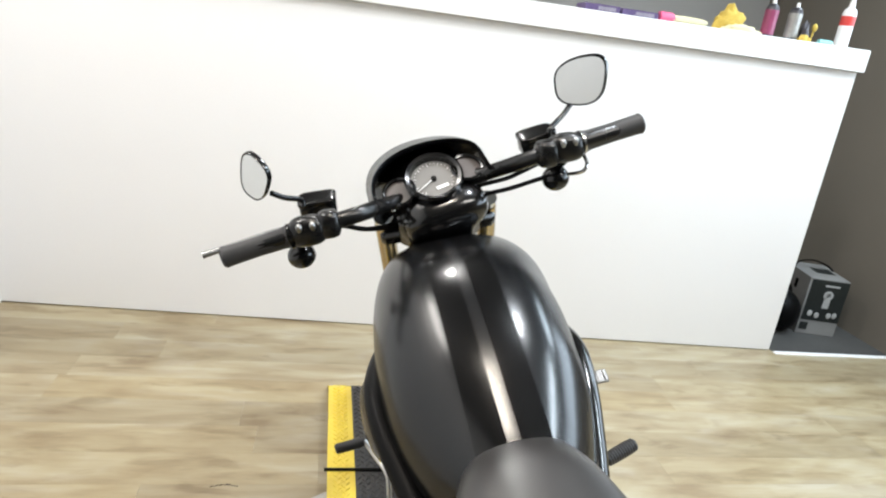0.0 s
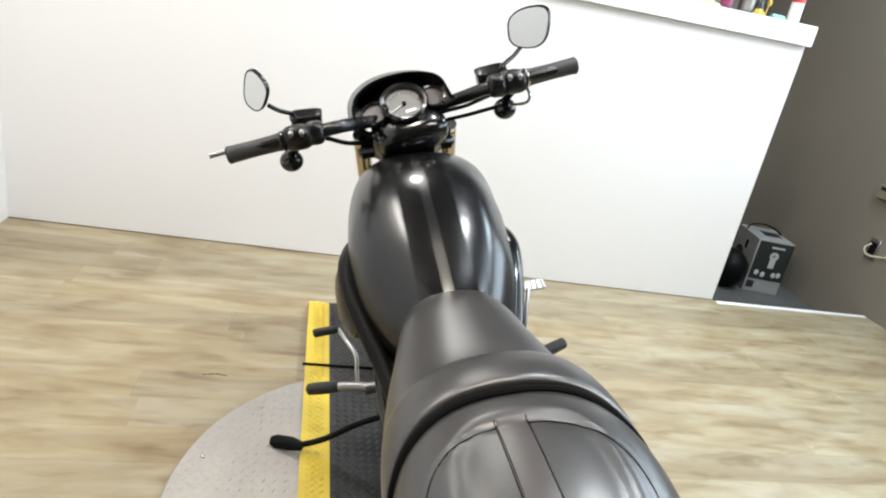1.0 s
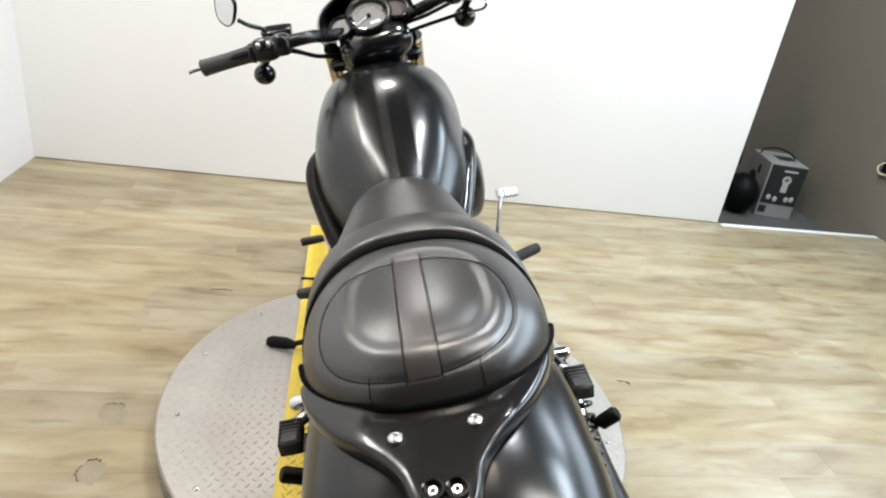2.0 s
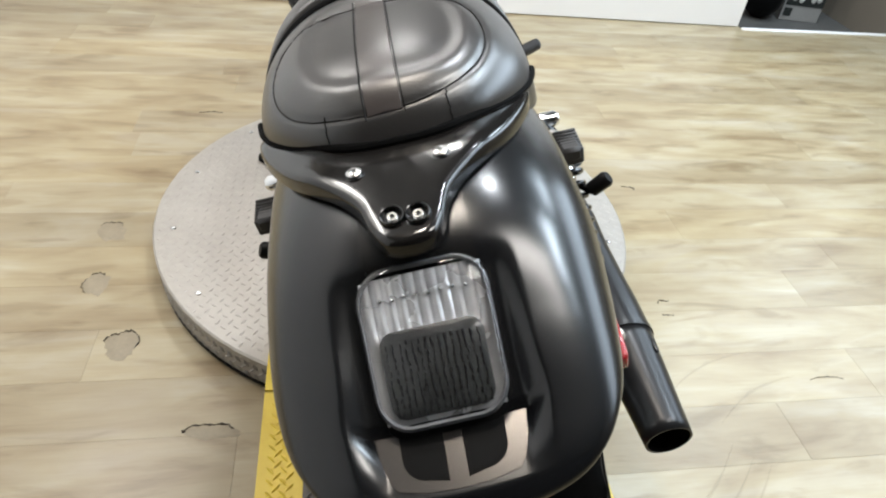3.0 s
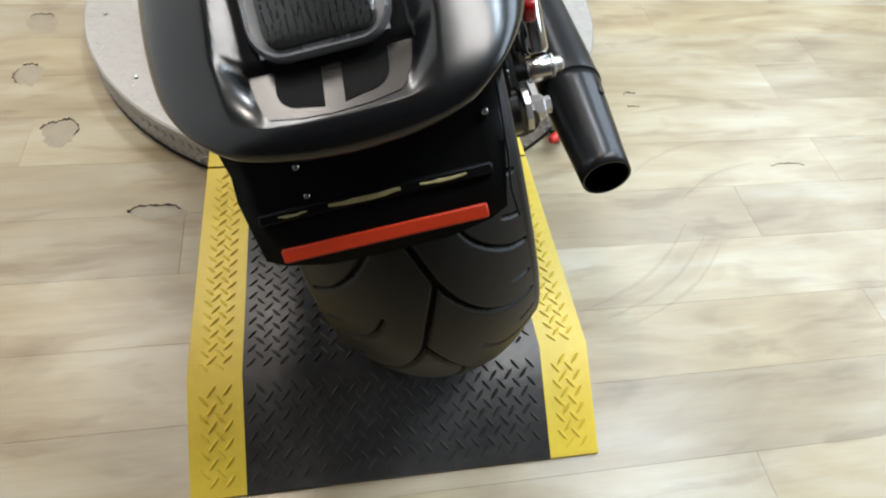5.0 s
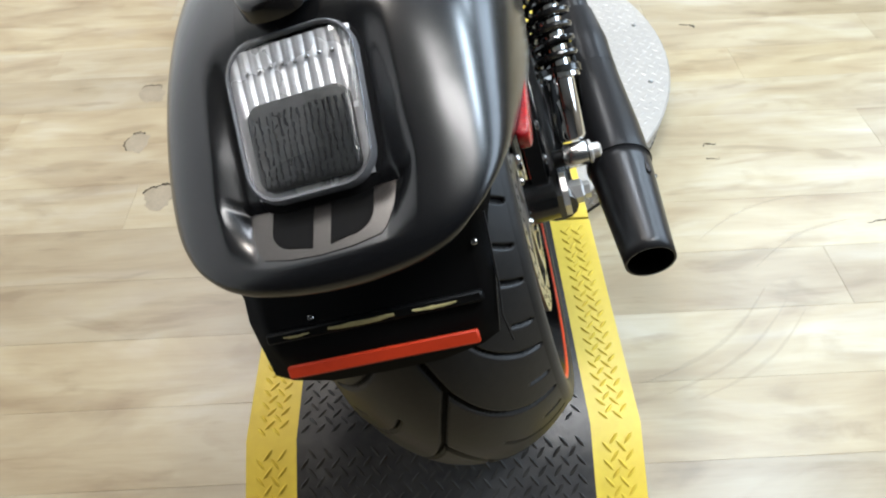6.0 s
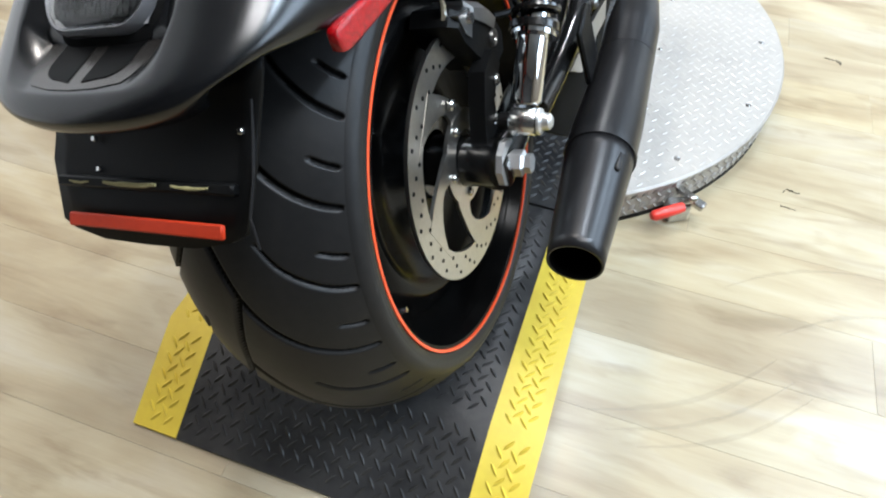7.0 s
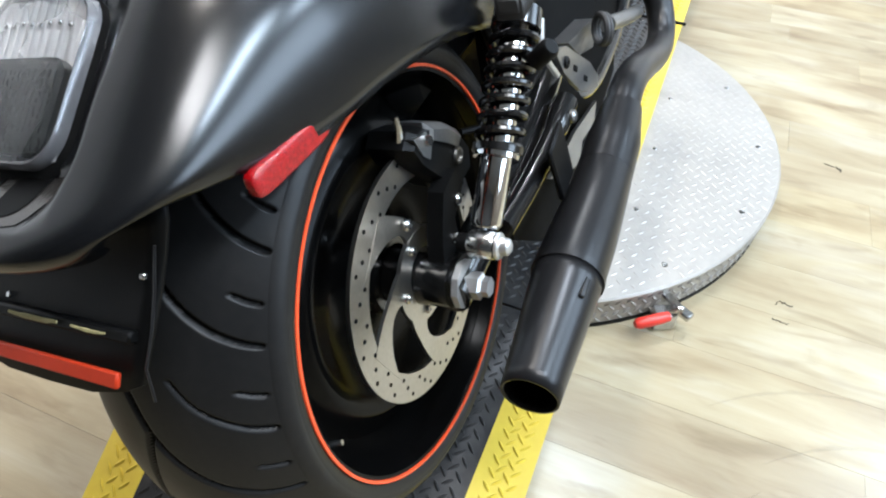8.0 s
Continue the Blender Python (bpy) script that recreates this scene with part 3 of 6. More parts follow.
def rear_tyre():
    half, crown, drop, bead, sides, across = 0.120, 0.334, 0.060, 0.247, 1500, 150
    us = np.linspace(-0.116, 0.116, across + 1)
    rs = crown - drop * np.abs(us / half) ** 2.2
    A, U = np.meshgrid(np.linspace(0, 2 * math.pi, sides, endpoint=False), us, indexing="ij")
    deep = tread_depth(A, U, 0.312)
    R = rs[None, :] - 0.0058 * deep
    low = crown - drop
    side_u = [0.1205, 0.1240, 0.1254, 0.1245, 0.1247, 0.1232, 0.1170]
    side_r = [low + 0.001, low - 0.006, low - 0.011, low - 0.0125, low - 0.014, bead + 0.005, bead]
    g = Geo()
    verts = np.stack([U, R * np.cos(A), AXLE + R * np.sin(A)], -1).reshape(-1, 3)
    n = across + 1
    i = np.arange(sides)[:, None]
    k = np.arange(across)[None, :]
    j = (i + 1) % sides
    faces = np.stack([i * n + k, j * n + k, j * n + k + 1, i * n + k + 1], -1).reshape(-1, 4)
    g.v, g.f = verts.tolist(), faces.tolist()
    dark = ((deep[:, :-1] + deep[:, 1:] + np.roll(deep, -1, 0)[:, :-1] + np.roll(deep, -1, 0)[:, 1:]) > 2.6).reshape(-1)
    for side in (-1, 1):
        rows = [[(su * side, sr * math.cos(a), AXLE + sr * math.sin(a)) for a in (2 * math.pi * q / 300 for q in range(300))] for su, sr in zip([0.116] + side_u, [crown - drop * (0.116 / half) ** 2.2] + side_r)]
        g.loft(rows if side > 0 else rows[::-1], True)
    return g, dark


tyre_geo, in_groove = rear_tyre()
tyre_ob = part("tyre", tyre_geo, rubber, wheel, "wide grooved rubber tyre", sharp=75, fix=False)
# groove faces take the darker rubber that has depth shade painted in
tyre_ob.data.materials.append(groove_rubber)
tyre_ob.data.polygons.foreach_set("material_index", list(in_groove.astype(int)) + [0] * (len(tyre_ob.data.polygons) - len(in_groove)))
for side in (1, -1):
    part("rim_stripe", Geo().rev([(0.1175, 0.2440), (0.1212, 0.2444), (0.1212, 0.2476), (0.119, 0.2483)], (0, 0, AXLE), (side, 0, 0), 128, closed=True), orange_paint, wheel, "orange rim stripe")
g = Geo()
g.rev([(-0.07, 0.035), (-0.07, 0.055), (-0.02, 0.07), (0.02, 0.07), (0.075, 0.052), (0.075, 0.035)], (0, 0, AXLE), (1, 0, 0), 40)
part("hub", g, gloss_black, wheel)
part("wheel_dish", Geo().rev([(0.100, 0.2335), (0.066, 0.222), (0.058, 0.213), (0.066, 0.196), (0.078, 0.184), (0.080, 0.172), (0.070, 0.155), (0.055, 0.125), (0.050, 0.09), (0.060, 0.05), (-0.060, 0.05), (-0.05, 0.09), (-0.055, 0.15), (-0.100, 0.2335)], (0, 0, AXLE), (1, 0, 0), 96), dish_black, wheel, "gloss black dished wheel centre")
part("valve_stem", Geo().tube([(0.092, -0.231, 0.288), (0.102, -0.227, 0.290), (0.114, -0.222, 0.292)], [0.0045, 0.004, 0.003], 10), zinc, wheel)

# rear brake disc
DISC = 0.1235
g = Geo()
g.rev([(-0.0025, 0.122), (-0.0025, 0.157), (0.0025, 0.157), (0.0025, 0.122)], (DISC, 0, AXLE), (1, 0, 0), 96, closed=True)
disc = part("brake_disc", g, disc_steel, bike, "drilled brushed steel brake disc")
disc.location = (0, 0.003, 0.006)
g = Geo()
g.rev([(-0.0025, 0.034), (-0.0025, 0.060), (0.0025, 0.060), (0.0025, 0.034)], (DISC + 0.001, 0, AXLE), (1, 0, 0), 48, closed=True)
part("disc_carrier", g, disc_steel, disc)
for i in range(5):
    a0 = 2 * math.pi * i / 5 + 0.2
    rows = []
    for k in range(9):
        t = k / 8
        r = 0.055 + 0.071 * t
        b = a0 + 0.75 * t ** 1.2
        w = 0.012 + 0.012 * abs(2 * t - 0.75) ** 1.5 + 0.010 * t ** 4
        c, s = Vector((0, math.cos(b), math.sin(b))), Vector((0, -math.sin(b), math.cos(b)))
        p = Vector((DISC + 0.0008, 0, AXLE)) + c * r
        rows.append([p + s * w + Vector((h, 0, 0)) for h in (-0.0022, 0.0022)] + [p - s * w + Vector((h, 0, 0)) for h in (0.0022, -0.0022)])
    part("carrier_arm", Geo().loft(rows, True, True), disc_steel, disc)
# black dots on the steel, painting in the shade of the holes
g = Geo()
for i in range(60):
    a = 2 * math.pi * i / 60
    r = (0.130, 0.139, 0.148)[i % 3]
    g.rev([(0.0, 0.0026), (0.0007, 0.0026), (0.0007, 0.0)], (DISC + 0.0024, r * math.cos(a), AXLE + r * math.sin(a)), (1, 0, 0), 8)
part("drilled_holes", g, soot, disc)
for i in range(5):
    a = 2 * math.pi * i / 5 + 0.55
    bolt((DISC + 0.003, 0.047 * math.cos(a), AXLE + 0.047 * math.sin(a)), (1, 0, 0), 0.006, 0.005, zinc, disc)

# swing arm, axle and brake caliper
arm = part("swing_arm", Geo().tube(smooth_line([(0.168, -0.02, 0.318), (0.166, 0.10, 0.322), (0.160, 0.30, 0.335), (0.150, 0.46, 0.35), (0.13, 0.58, 0.36)]), 0.026, 14), gloss_black, bike)
part("arm_left", Geo().tube(smooth_line([(-0.168, -0.02, 0.318), (-0.166, 0.10, 0.322), (-0.160, 0.30, 0.335), (-0.150, 0.46, 0.35), (-0.13, 0.58, 0.36)]), 0.026, 14), gloss_black, arm)
part("axle", Geo().rev([(-0.205, 0.0), (-0.205, 0.013), (0.20, 0.013), (0.20, 0.0)], (0, 0, AXLE), (1, 0, 0), 20), zinc, arm)
part("axle_carrier", Geo().rev([(0.085, 0.03), (0.085, 0.034), (0.168, 0.030), (0.168, 0.0)], (0, 0, AXLE), (1, 0, 0), 28), gloss_black, arm)
g = Geo()
g.rev([(0.176, 0.0), (0.176, 0.030), (0.184, 0.030), (0.184, 0.0)], (0, 0.0, AXLE), (1, 0, 0), 9)
part("adjuster_plate", g, pale_alloy, arm, "silver axle adjuster plate", sharp=20)
part("axle_nut", Geo().rev([(0.184, 0.0), (0.184, 0.0165), (0.202, 0.0165), (0.205, 0.012), (0.213, 0.012), (0.213, 0.0)], (0, 0.0, AXLE), (1, 0, 0), 6), pale_alloy, arm, sharp=20)

CAL = ((0.012, 0.500), (0.030, 0.512), (0.062, 0.500), (0.098, 0.478), (0.132, 0.448), (0.150, 0.415), (0.142, 0.388), (0.110, 0.385), (0.080, 0.402), (0.048, 0.440), (0.022, 0.474))
mid_c = Vector((0.083, 0.445))
rows = []
for x, s in ((0.096, 0.98), (0.130, 1.0), (0.142, 0.97), (0.151, 0.86)):
    rows.append([Vector((x, mid_c.x + (v - mid_c.x) * s, mid_c.y + (w - mid_c.y) * s)) for v, w in CAL])
caliper = part("brake_caliper", Geo().loft(rows, True, True), matt_black, bike, "black rear brake caliper with a grey top", sharp=30)
part("caliper_face", Geo().loft([[Vector((x, v, w)) for v, w in pts] for x, pts in ((0.110, ((0.058, 0.5055), (0.098, 0.4835), (0.128, 0.4560), (0.122, 0.450), (0.094, 0.474), (0.056, 0.497))), (0.146, ((0.060, 0.5040), (0.098, 0.4820), (0.128, 0.4540), (0.122, 0.448), (0.094, 0.472), (0.058, 0.495))), (0.1545, ((0.066, 0.492), (0.098, 0.473), (0.122, 0.448), (0.110, 0.440), (0.088, 0.460), (0.060, 0.482))))], True, True), cast_alloy, caliper, "grey cast caliper face", sharp=30)
part("caliper_wedge", Geo().loft([[Vector((x, v, w)) for v, w in ((0.024, 0.505), (0.052, 0.497), (0.056, 0.478), (0.046, 0.466), (0.034, 0.478))] for x in (0.135, 0.153)], True, True), cast_alloy, caliper, sharp=30)
part("caliper_pin", Geo().rev([(0, 0.007), (0.006, 0.006), (0.006, 0.0)], (0.152, 0.048, 0.489), (1, 0, 0), 12), zinc, caliper)
part("caliper_badge", Geo().rev([(0.0, 0.011), (0.003, 0.010), (0.003, 0.007), (0.001, 0.006), (0.001, 0.0)], (0.1515, 0.108, 0.430), (1, 0, 0), 18), cast_alloy, caliper)
part("bleed_screw", Geo().tube([(0.135, 0.024, 0.503), (0.138, 0.025, 0.517), (0.139, 0.025, 0.532)], [0.005, 0.004, 0.0025], 8), zinc, caliper)
g = Geo().loft([[Vector((x, v, w)) for v, w in ((-0.018, 0.312), (0.024, 0.302), (0.044, 0.330), (0.050, 0.380), (0.090, 0.405), (0.078, 0.432), (0.040, 0.425), (0.014, 0.385))] for x in (0.140, 0.144, 0.158, 0.161)], True, True)
part("caliper_bracket", g, matt_black, caliper, sharp=30)
for v, w in ((0.036, 0.360), (0.064, 0.398), (-0.004, 0.410)):
    bolt((0.160 if v > 0 else 0.1285, v, w), (1, 0, 0), 0.0075, 0.006, zinc, caliper)
part("brake_hose", Geo().tube(smooth_line([(0.14, 0.15, 0.435), (0.165, 0.20, 0.42), (0.17, 0.30, 0.40), (0.155, 0.42, 0.38)]), 0.0045, 8), matt_black, caliper)
strut = part("frame_strut", Geo().tube(smooth_line([(0.200, 0.085, 0.338), (0.202, 0.19, 0.332), (0.205, 0.30, 0.340), (0.205, 0.372, 0.350)]), [0.016] * 13 + [0.019] * 6, 14), gloss_black, bike, "black frame strut behind the shock absorber")
bolt((0.222, 0.338, 0.346), (1, 0, 0), 0.010, 0.008, cast_alloy, strut)


def plate(name, u0, u1, outline, material, parent, label=""):
    """A flat plate across the bike, by its outline seen from the side."""
    return part(name, Geo().loft([[Vector((x, v, w)) for v, w in outline] for x in (u0, u1)], True, True), material, parent, label, sharp=25)


plate("cover_plate", 0.168, 0.175, ((0.343, 0.226), (0.451, 0.219), (0.499, 0.217), (0.654, 0.190), (0.625, 0.160), (0.535, 0.174), (0.507, 0.146), (0.405, 0.182)), cast_alloy, strut, "grey cast cover plate")
# flat black sheets stand in for the deep shade behind the shock
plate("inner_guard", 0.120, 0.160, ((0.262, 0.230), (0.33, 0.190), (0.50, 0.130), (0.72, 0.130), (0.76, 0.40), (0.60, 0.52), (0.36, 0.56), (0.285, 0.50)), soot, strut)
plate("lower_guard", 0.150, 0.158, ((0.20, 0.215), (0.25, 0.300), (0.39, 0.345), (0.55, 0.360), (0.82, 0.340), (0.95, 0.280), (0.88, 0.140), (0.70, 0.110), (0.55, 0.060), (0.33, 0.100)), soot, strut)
peg_plate = plate("peg_bracket", 0.209, 0.216, ((0.320, 0.459), (0.372, 0.439), (0.485, 0.357), (0.528, 0.311), (0.523, 0.292), (0.457, 0.320), (0.419, 0.343), (0.348, 0.410)), cast_alloy, bike, "grey slotted passenger peg bracket")
bolt((0.216, 0.360, 0.420), (1, 0, 0), 0.009, 0.005, matt_black, peg_plate)
# slots are black slabs with their inner shade as colour
for v, w in ((0.402, 0.389), (0.450, 0.347)):
    part("bracket_slot", Geo().box((0.2165, v, w), (0.002, 0.020, 0.009), Euler((radians(-35), 0, 0)), 0.0008), soot, peg_plate)
plate("alloy_block", 0.150, 0.190, ((0.465, 0.400), (0.613, 0.375), (0.650, 0.352), (0.605, 0.326), (0.522, 0.352)), cast_alloy, peg_plate)
for v, w in ((0.545, 0.385), (0.566, 0.375)):
    rows = []
    axis = Vector((0.75, 0.62, -0.2)).normalized()
    side_a = axis.orthogonal().normalized()
    side_b = axis.cross(side_a)
    ring_pts = [Vector((0.222, v, w)) + 0.023 * (math.cos(q) * side_a + math.sin(q) * side_b) for q in (2 * math.pi * k / 28 for k in range(29))]
    part("rubber_ring", Geo().tube(ring_pts, 0.0055, 8, False), grip_rubber, peg_plate)
part("control_tube", Geo().tube([(0.220, 0.600, 0.368), (0.220, 0.760, 0.312), (0.215, 0.870, 0.275)], 0.014, 14), cast_alloy, peg_plate)
part("bent_strip", Geo().tube(smooth_line([(0.226, 0.255, 0.530), (0.226, 0.245, 0.500), (0.225, 0.262, 0.470), (0.224, 0.296, 0.432)]), 0.0042, 8, squash=0.4), pale_alloy, peg_plate)

# shock absorbers
S0, S1 = Vector((0.204, 0.024, 0.366)), Vector((0.209, 0.206, 0.533))


def shock(side):
    inner = 1.0 if side > 0 else 0.86
    a, b = Vector((S0.x * side * inner, S0.y, S0.z)), Vector((S1.x * side * inner, S1.y, S1.z))
    d = (b - a).normalized()
    length = (b - a).length
    body = part("shock_absorber", Geo().rev([(0.018, 0.0), (0.018, 0.014), (0.024, 0.0185), (0.100, 0.0185), (0.100, 0.027), (0.106, 0.027), (0.106, 0.0)], a, d, 28), chrome, bike, "chrome shock absorber with a black coil spring")
    part("shock_rod", Geo().rev([(0.104, 0.0175), (length + 0.03, 0.0175)], a, d, 20), chrome, body)
    coil = []
    side_v = d.orthogonal().normalized()
    up_v = d.cross(side_v)
    turns, n = 8.0, 190
    for i in range(n + 1):
        t = i / n
        q = 2 * math.pi * turns * t
        coil.append(a + d * (0.112 + (length - 0.10) * t) + 0.0255 * (math.cos(q) * side_v + math.sin(q) * up_v))
    part("coil_spring", Geo().tube(coil, 0.0046, 8), gloss_black, body, "black coil spring")
    part("spring_collar", Geo().rev([(0.106, 0.030), (0.114, 0.030), (0.114, 0.012), (0.106, 0.012)], a, d, 28, closed=True), gloss_black, body)
    part("spring_collar", Geo().rev([(length + 0.006, 0.030), (length + 0.03, 0.028), (length + 0.03, 0.0), (length + 0.006, 0.0)], a, d, 28, closed=True), gloss_black, body)
    part("lower_eye", Geo().rev([(-0.016, 0.0), (-0.016, 0.0150), (-0.014, 0.0165), (0.014, 0.0165), (0.016, 0.0150), (0.016, 0.0)], a, (1, 0, 0), 24), zinc, body, "steel lower eye")
    part("eye_bush", Geo().rev([(-0.030, 0.0), (-0.030, 0.0115), (0.019, 0.0115), (0.019, 0.0)], a, (side, 0, 0), 20), matt_black, body, "black rubber bush")
    part("lower_bolt", Geo().rev([(0.018, 0.0), (0.018, 0.0160), (0.021, 0.0155), (0.023, 0.0105), (0.031, 0.0098), (0.034, 0.006), (0.034, 0.0)], a, (side, 0, 0), 18), pale_alloy, body)
    top_eye = b + d * 0.04
    part("upper_bolt", Geo().rev([(-0.02, 0.0), (-0.02, 0.012), (0.012, 0.012), (0.018, 0.008), (0.02, 0.0)], Vector((0.200 * side, 0.250, 0.598)), (side, 0, 0), 14), chrome, body)
    part("upper_mount", Geo().tube([b + d * 0.01, top_eye, Vector((0.185 * side, 0.250, 0.598))], 0.016, 12), gloss_black, body)


shock(1)
shock(-1)

# rear fender with a well for the tail light
MID_LIGHT = -0.0035
LIGHT_TOP, LIGHT_LOW = Vector((0, -0.151, 0.732)), Vector((0, -0.247, 0.662))


def step01(x, a, b):
    t = max(0.0, min(1.0, (x - a) / (b - a)))
    return t * t * (3 - 2 * t)


def fender_shape(u, v, w):
    u += 0.008 * step01(u, 0.10, 0.16) * step01(v, -0.20, -0.06)
    plane = LIGHT_TOP.z - 0.005 + (v - LIGHT_TOP.y) * (LIGHT_TOP.z - LIGHT_LOW.z) / (LIGHT_TOP.y - LIGHT_LOW.y)
    if v < -0.25:
        plane = 0.649 + (v + 0.25) * 0.14
    u -= MID_LIGHT
    half = 0.0640 - 0.20 * max(0.0, -0.245 - v)
    inside = min(1.0, max(0.0, 1 - (abs(u) - half) / (0.017 + 0.10 * max(0.0, -0.22 - v)))) * (1 - step01(v, -0.154, -0.136))
    if w > 0.58 and inside > 0:
        w = w * (1 - inside) + min(plane, w) * inside
    return u + MID_LIGHT, v, w


FENDER = [
    (0.300, 0.700, 0.150, 0.300, 0.500, 2.8),
    (0.200, 0.740, 0.169, 0.200, 0.545, 2.9),
    (0.090, 0.762, 0.174, 0.090, 0.580, 2.9),
    (-0.030, 0.767, 0.171, -0.020, 0.598, 2.8),
    (-0.120, 0.750, 0.166, -0.100, 0.603, 2.9),
    (-0.200, 0.706, 0.160, -0.165, 0.612, 3.1),
    (-0.265, 0.666, 0.148, -0.215, 0.624, 3.0),
    (-0.303, 0.644, 0.131, -0.252, 0.630, 2.6),
    (-0.319, 0.628, 0.114, -0.276, 0.630, 2.2),
    (-0.318, 0.615, 0.102, -0.284, 0.622, 2.0),
    (-0.306, 0.606, 0.094, -0.278, 0.612, 2.0),
]
fender = part("rear_fender", Geo().loft(shell(FENDER, 150, 140, fender_shape)), satin_black, bike, "satin black rear fender", sharp=50, thick=0.004)


def light_point(x, y, h):
    """Across, down the light's face, and out of it."""
    down = (LIGHT_LOW - LIGHT_TOP).normalized()
    out = Vector((0, -down.z, down.y)) * -1
    out = out if out.z > 0 else -out
    return LIGHT_TOP + Vector((x + MID_LIGHT, 0, 0)) + down * y + out * h


LIGHT_LEN = (LIGHT_LOW - LIGHT_TOP).length


def rounded(hw, y0, y1, r, narrow=0.0, steps=5):
    """A rounded rectangle across the light's face; narrow pulls the lower end in."""
    pts = []
    for cx, cy, a0 in ((hw - r, y0 + r, -90), (hw - r, y1 - r, 0), (-hw + r, y1 - r, 90), (-hw + r, y0 + r, 180)):
        for k in range(steps + 1):
            a = radians(a0 + 90 * k / steps)
            x, y = cx + r * math.cos(a), cy + r * math.sin(a)
            bow = 0.005 * (1 - (x / hw) ** 2)
            pts.append((x * (1 - narrow * (y - y0) / (y1 - y0)), y + (-bow if a0 in (-90, 180) else bow * 0.5) * (0.0 if a0 in (0, 90) and y < y1 - r else 1.0)))
    return pts


def slab(outline_heights):
    return [[light_point(x, y, h) for x, y in outline] for outline, h in outline_heights]


LENS_END = LIGHT_LEN + 0.0085
light = part("tail_light", Geo().loft(slab([(rounded(0.0625, -0.009, LENS_END + 0.006, 0.030, 0.06), -0.016), (rounded(0.0625, -0.009, LENS_END + 0.006, 0.030, 0.06), -0.006), (rounded(0.057, -0.003, LENS_END, 0.026, 0.06), -0.001)]), True, True), soot, fender, "rectangular clear and smoked tail light")
lens = part("lens", Geo().loft(slab([(rounded(0.0572, -0.003, LENS_END, 0.026, 0.06), -0.003), (rounded(0.0572, -0.003, LENS_END, 0.026, 0.06), 0.006), (rounded(0.0555, -0.001, LENS_END - 0.002, 0.025, 0.06), 0.0105), (rounded(0.051, 0.004, LENS_END - 0.007, 0.022, 0.06), 0.0140), (rounded(0.03, 0.03, LENS_END - 0.035, 0.01), 0.0160)]), True, True), lens_clear, light, "clear plastic lens", sharp=60)
lens.visible_shadow = False
rim_rows = [(rounded(0.0562, -0.002, LENS_END - 0.001, 0.025, 0.06), -0.004), (rounded(0.0562, -0.002, LENS_END - 0.001, 0.025, 0.06), 0.0045), (rounded(0.0545, 0.0, LENS_END - 0.003, 0.024, 0.06), 0.0085), (rounded(0.0530, 0.002, LENS_END - 0.005, 0.023, 0.06), 0.0080), (rounded(0.0522, 0.003, LENS_END - 0.006, 0.022, 0.06), 0.0050), (rounded(0.0520, 0.003, LENS_END - 0.006, 0.022, 0.06), 0.0)]
part("lens_rim", Geo().loft(slab(rim_rows), True), lens_rim, light, "pale clear rim of the lens", sharp=70)
rows = []
for k in range(133):
    x = -0.0525 + 0.105 * k / 132
    h = 0.0022 * abs(math.sin(math.pi * k / 12))
    rows.append([light_point(x * (1 - 0.06 * y / LIGHT_LEN), y, h * deep + dh) for y, dh, deep in ((0.003, 0.003, 1), (0.020, 0.0012, 1), (0.036, 0.0, 1), (0.050, 0.0, 0.7), (0.062, 0.0, 0.1), (LENS_END - 0.006, 0.0, 0.0))])
part("fluted_reflector", Geo().loft(rows), lens_silver, light, "fluted silver reflector", sharp=30)
for k in range(8):
    part("lens_prism", Geo().blob(light_point(-0.036 + 0.0103 * k, 0.0215 + 0.0008 * math.sin(k * 2.0), 0.0045), (0.0022, 0.0020, 0.0022), None, 6, 8), chrome, light)
g = Geo().loft(slab([(rounded(0.0430, 0.050, LENS_END - 0.0105, 0.010, 0.04), 0.0), (rounded(0.0430, 0.050, LENS_END - 0.0105, 0.010, 0.04), 0.0058), (rounded(0.0405, 0.053, LENS_END - 0.013, 0.008, 0.04), 0.0074)]), True, True)
smoked = part("inner_lens", g, lens_dark, light, "smoked dark inner lens")
rnd = random.Random(21)
g = Geo()
for i in range(15):
    for k in range(11):
        x, y = -0.0378 + 0.0054 * i + rnd.uniform(-0.0008, 0.0008), 0.058 + 0.0054 * k + rnd.uniform(-0.001, 0.001)
        a, b = light_point(x, y, 0.0072), light_point(x + rnd.uniform(-0.0006, 0.0006), y + rnd.uniform(0.003, 0.0052), 0.0072)
        g.tube([a, b], rnd.uniform(0.0006, 0.0013), 5)
tagged(part("lens_ribs", g, lens_rib, light), kind="stuff")


# trim panel below the light with two dark inserts
def tail_plane(v):
    return 0.6492 + (v + 0.25) * 0.14


panel = [(0.068, -0.226), (0.064, -0.252), (0.058, -0.276), (0.053, -0.290), (0.048, -0.2965), (0.025, -0.3015), (0.0, -0.303)]
panel = [(u + MID_LIGHT, v) for u, v in panel + [(-u, v) for u, v in panel[-2::-1]]]


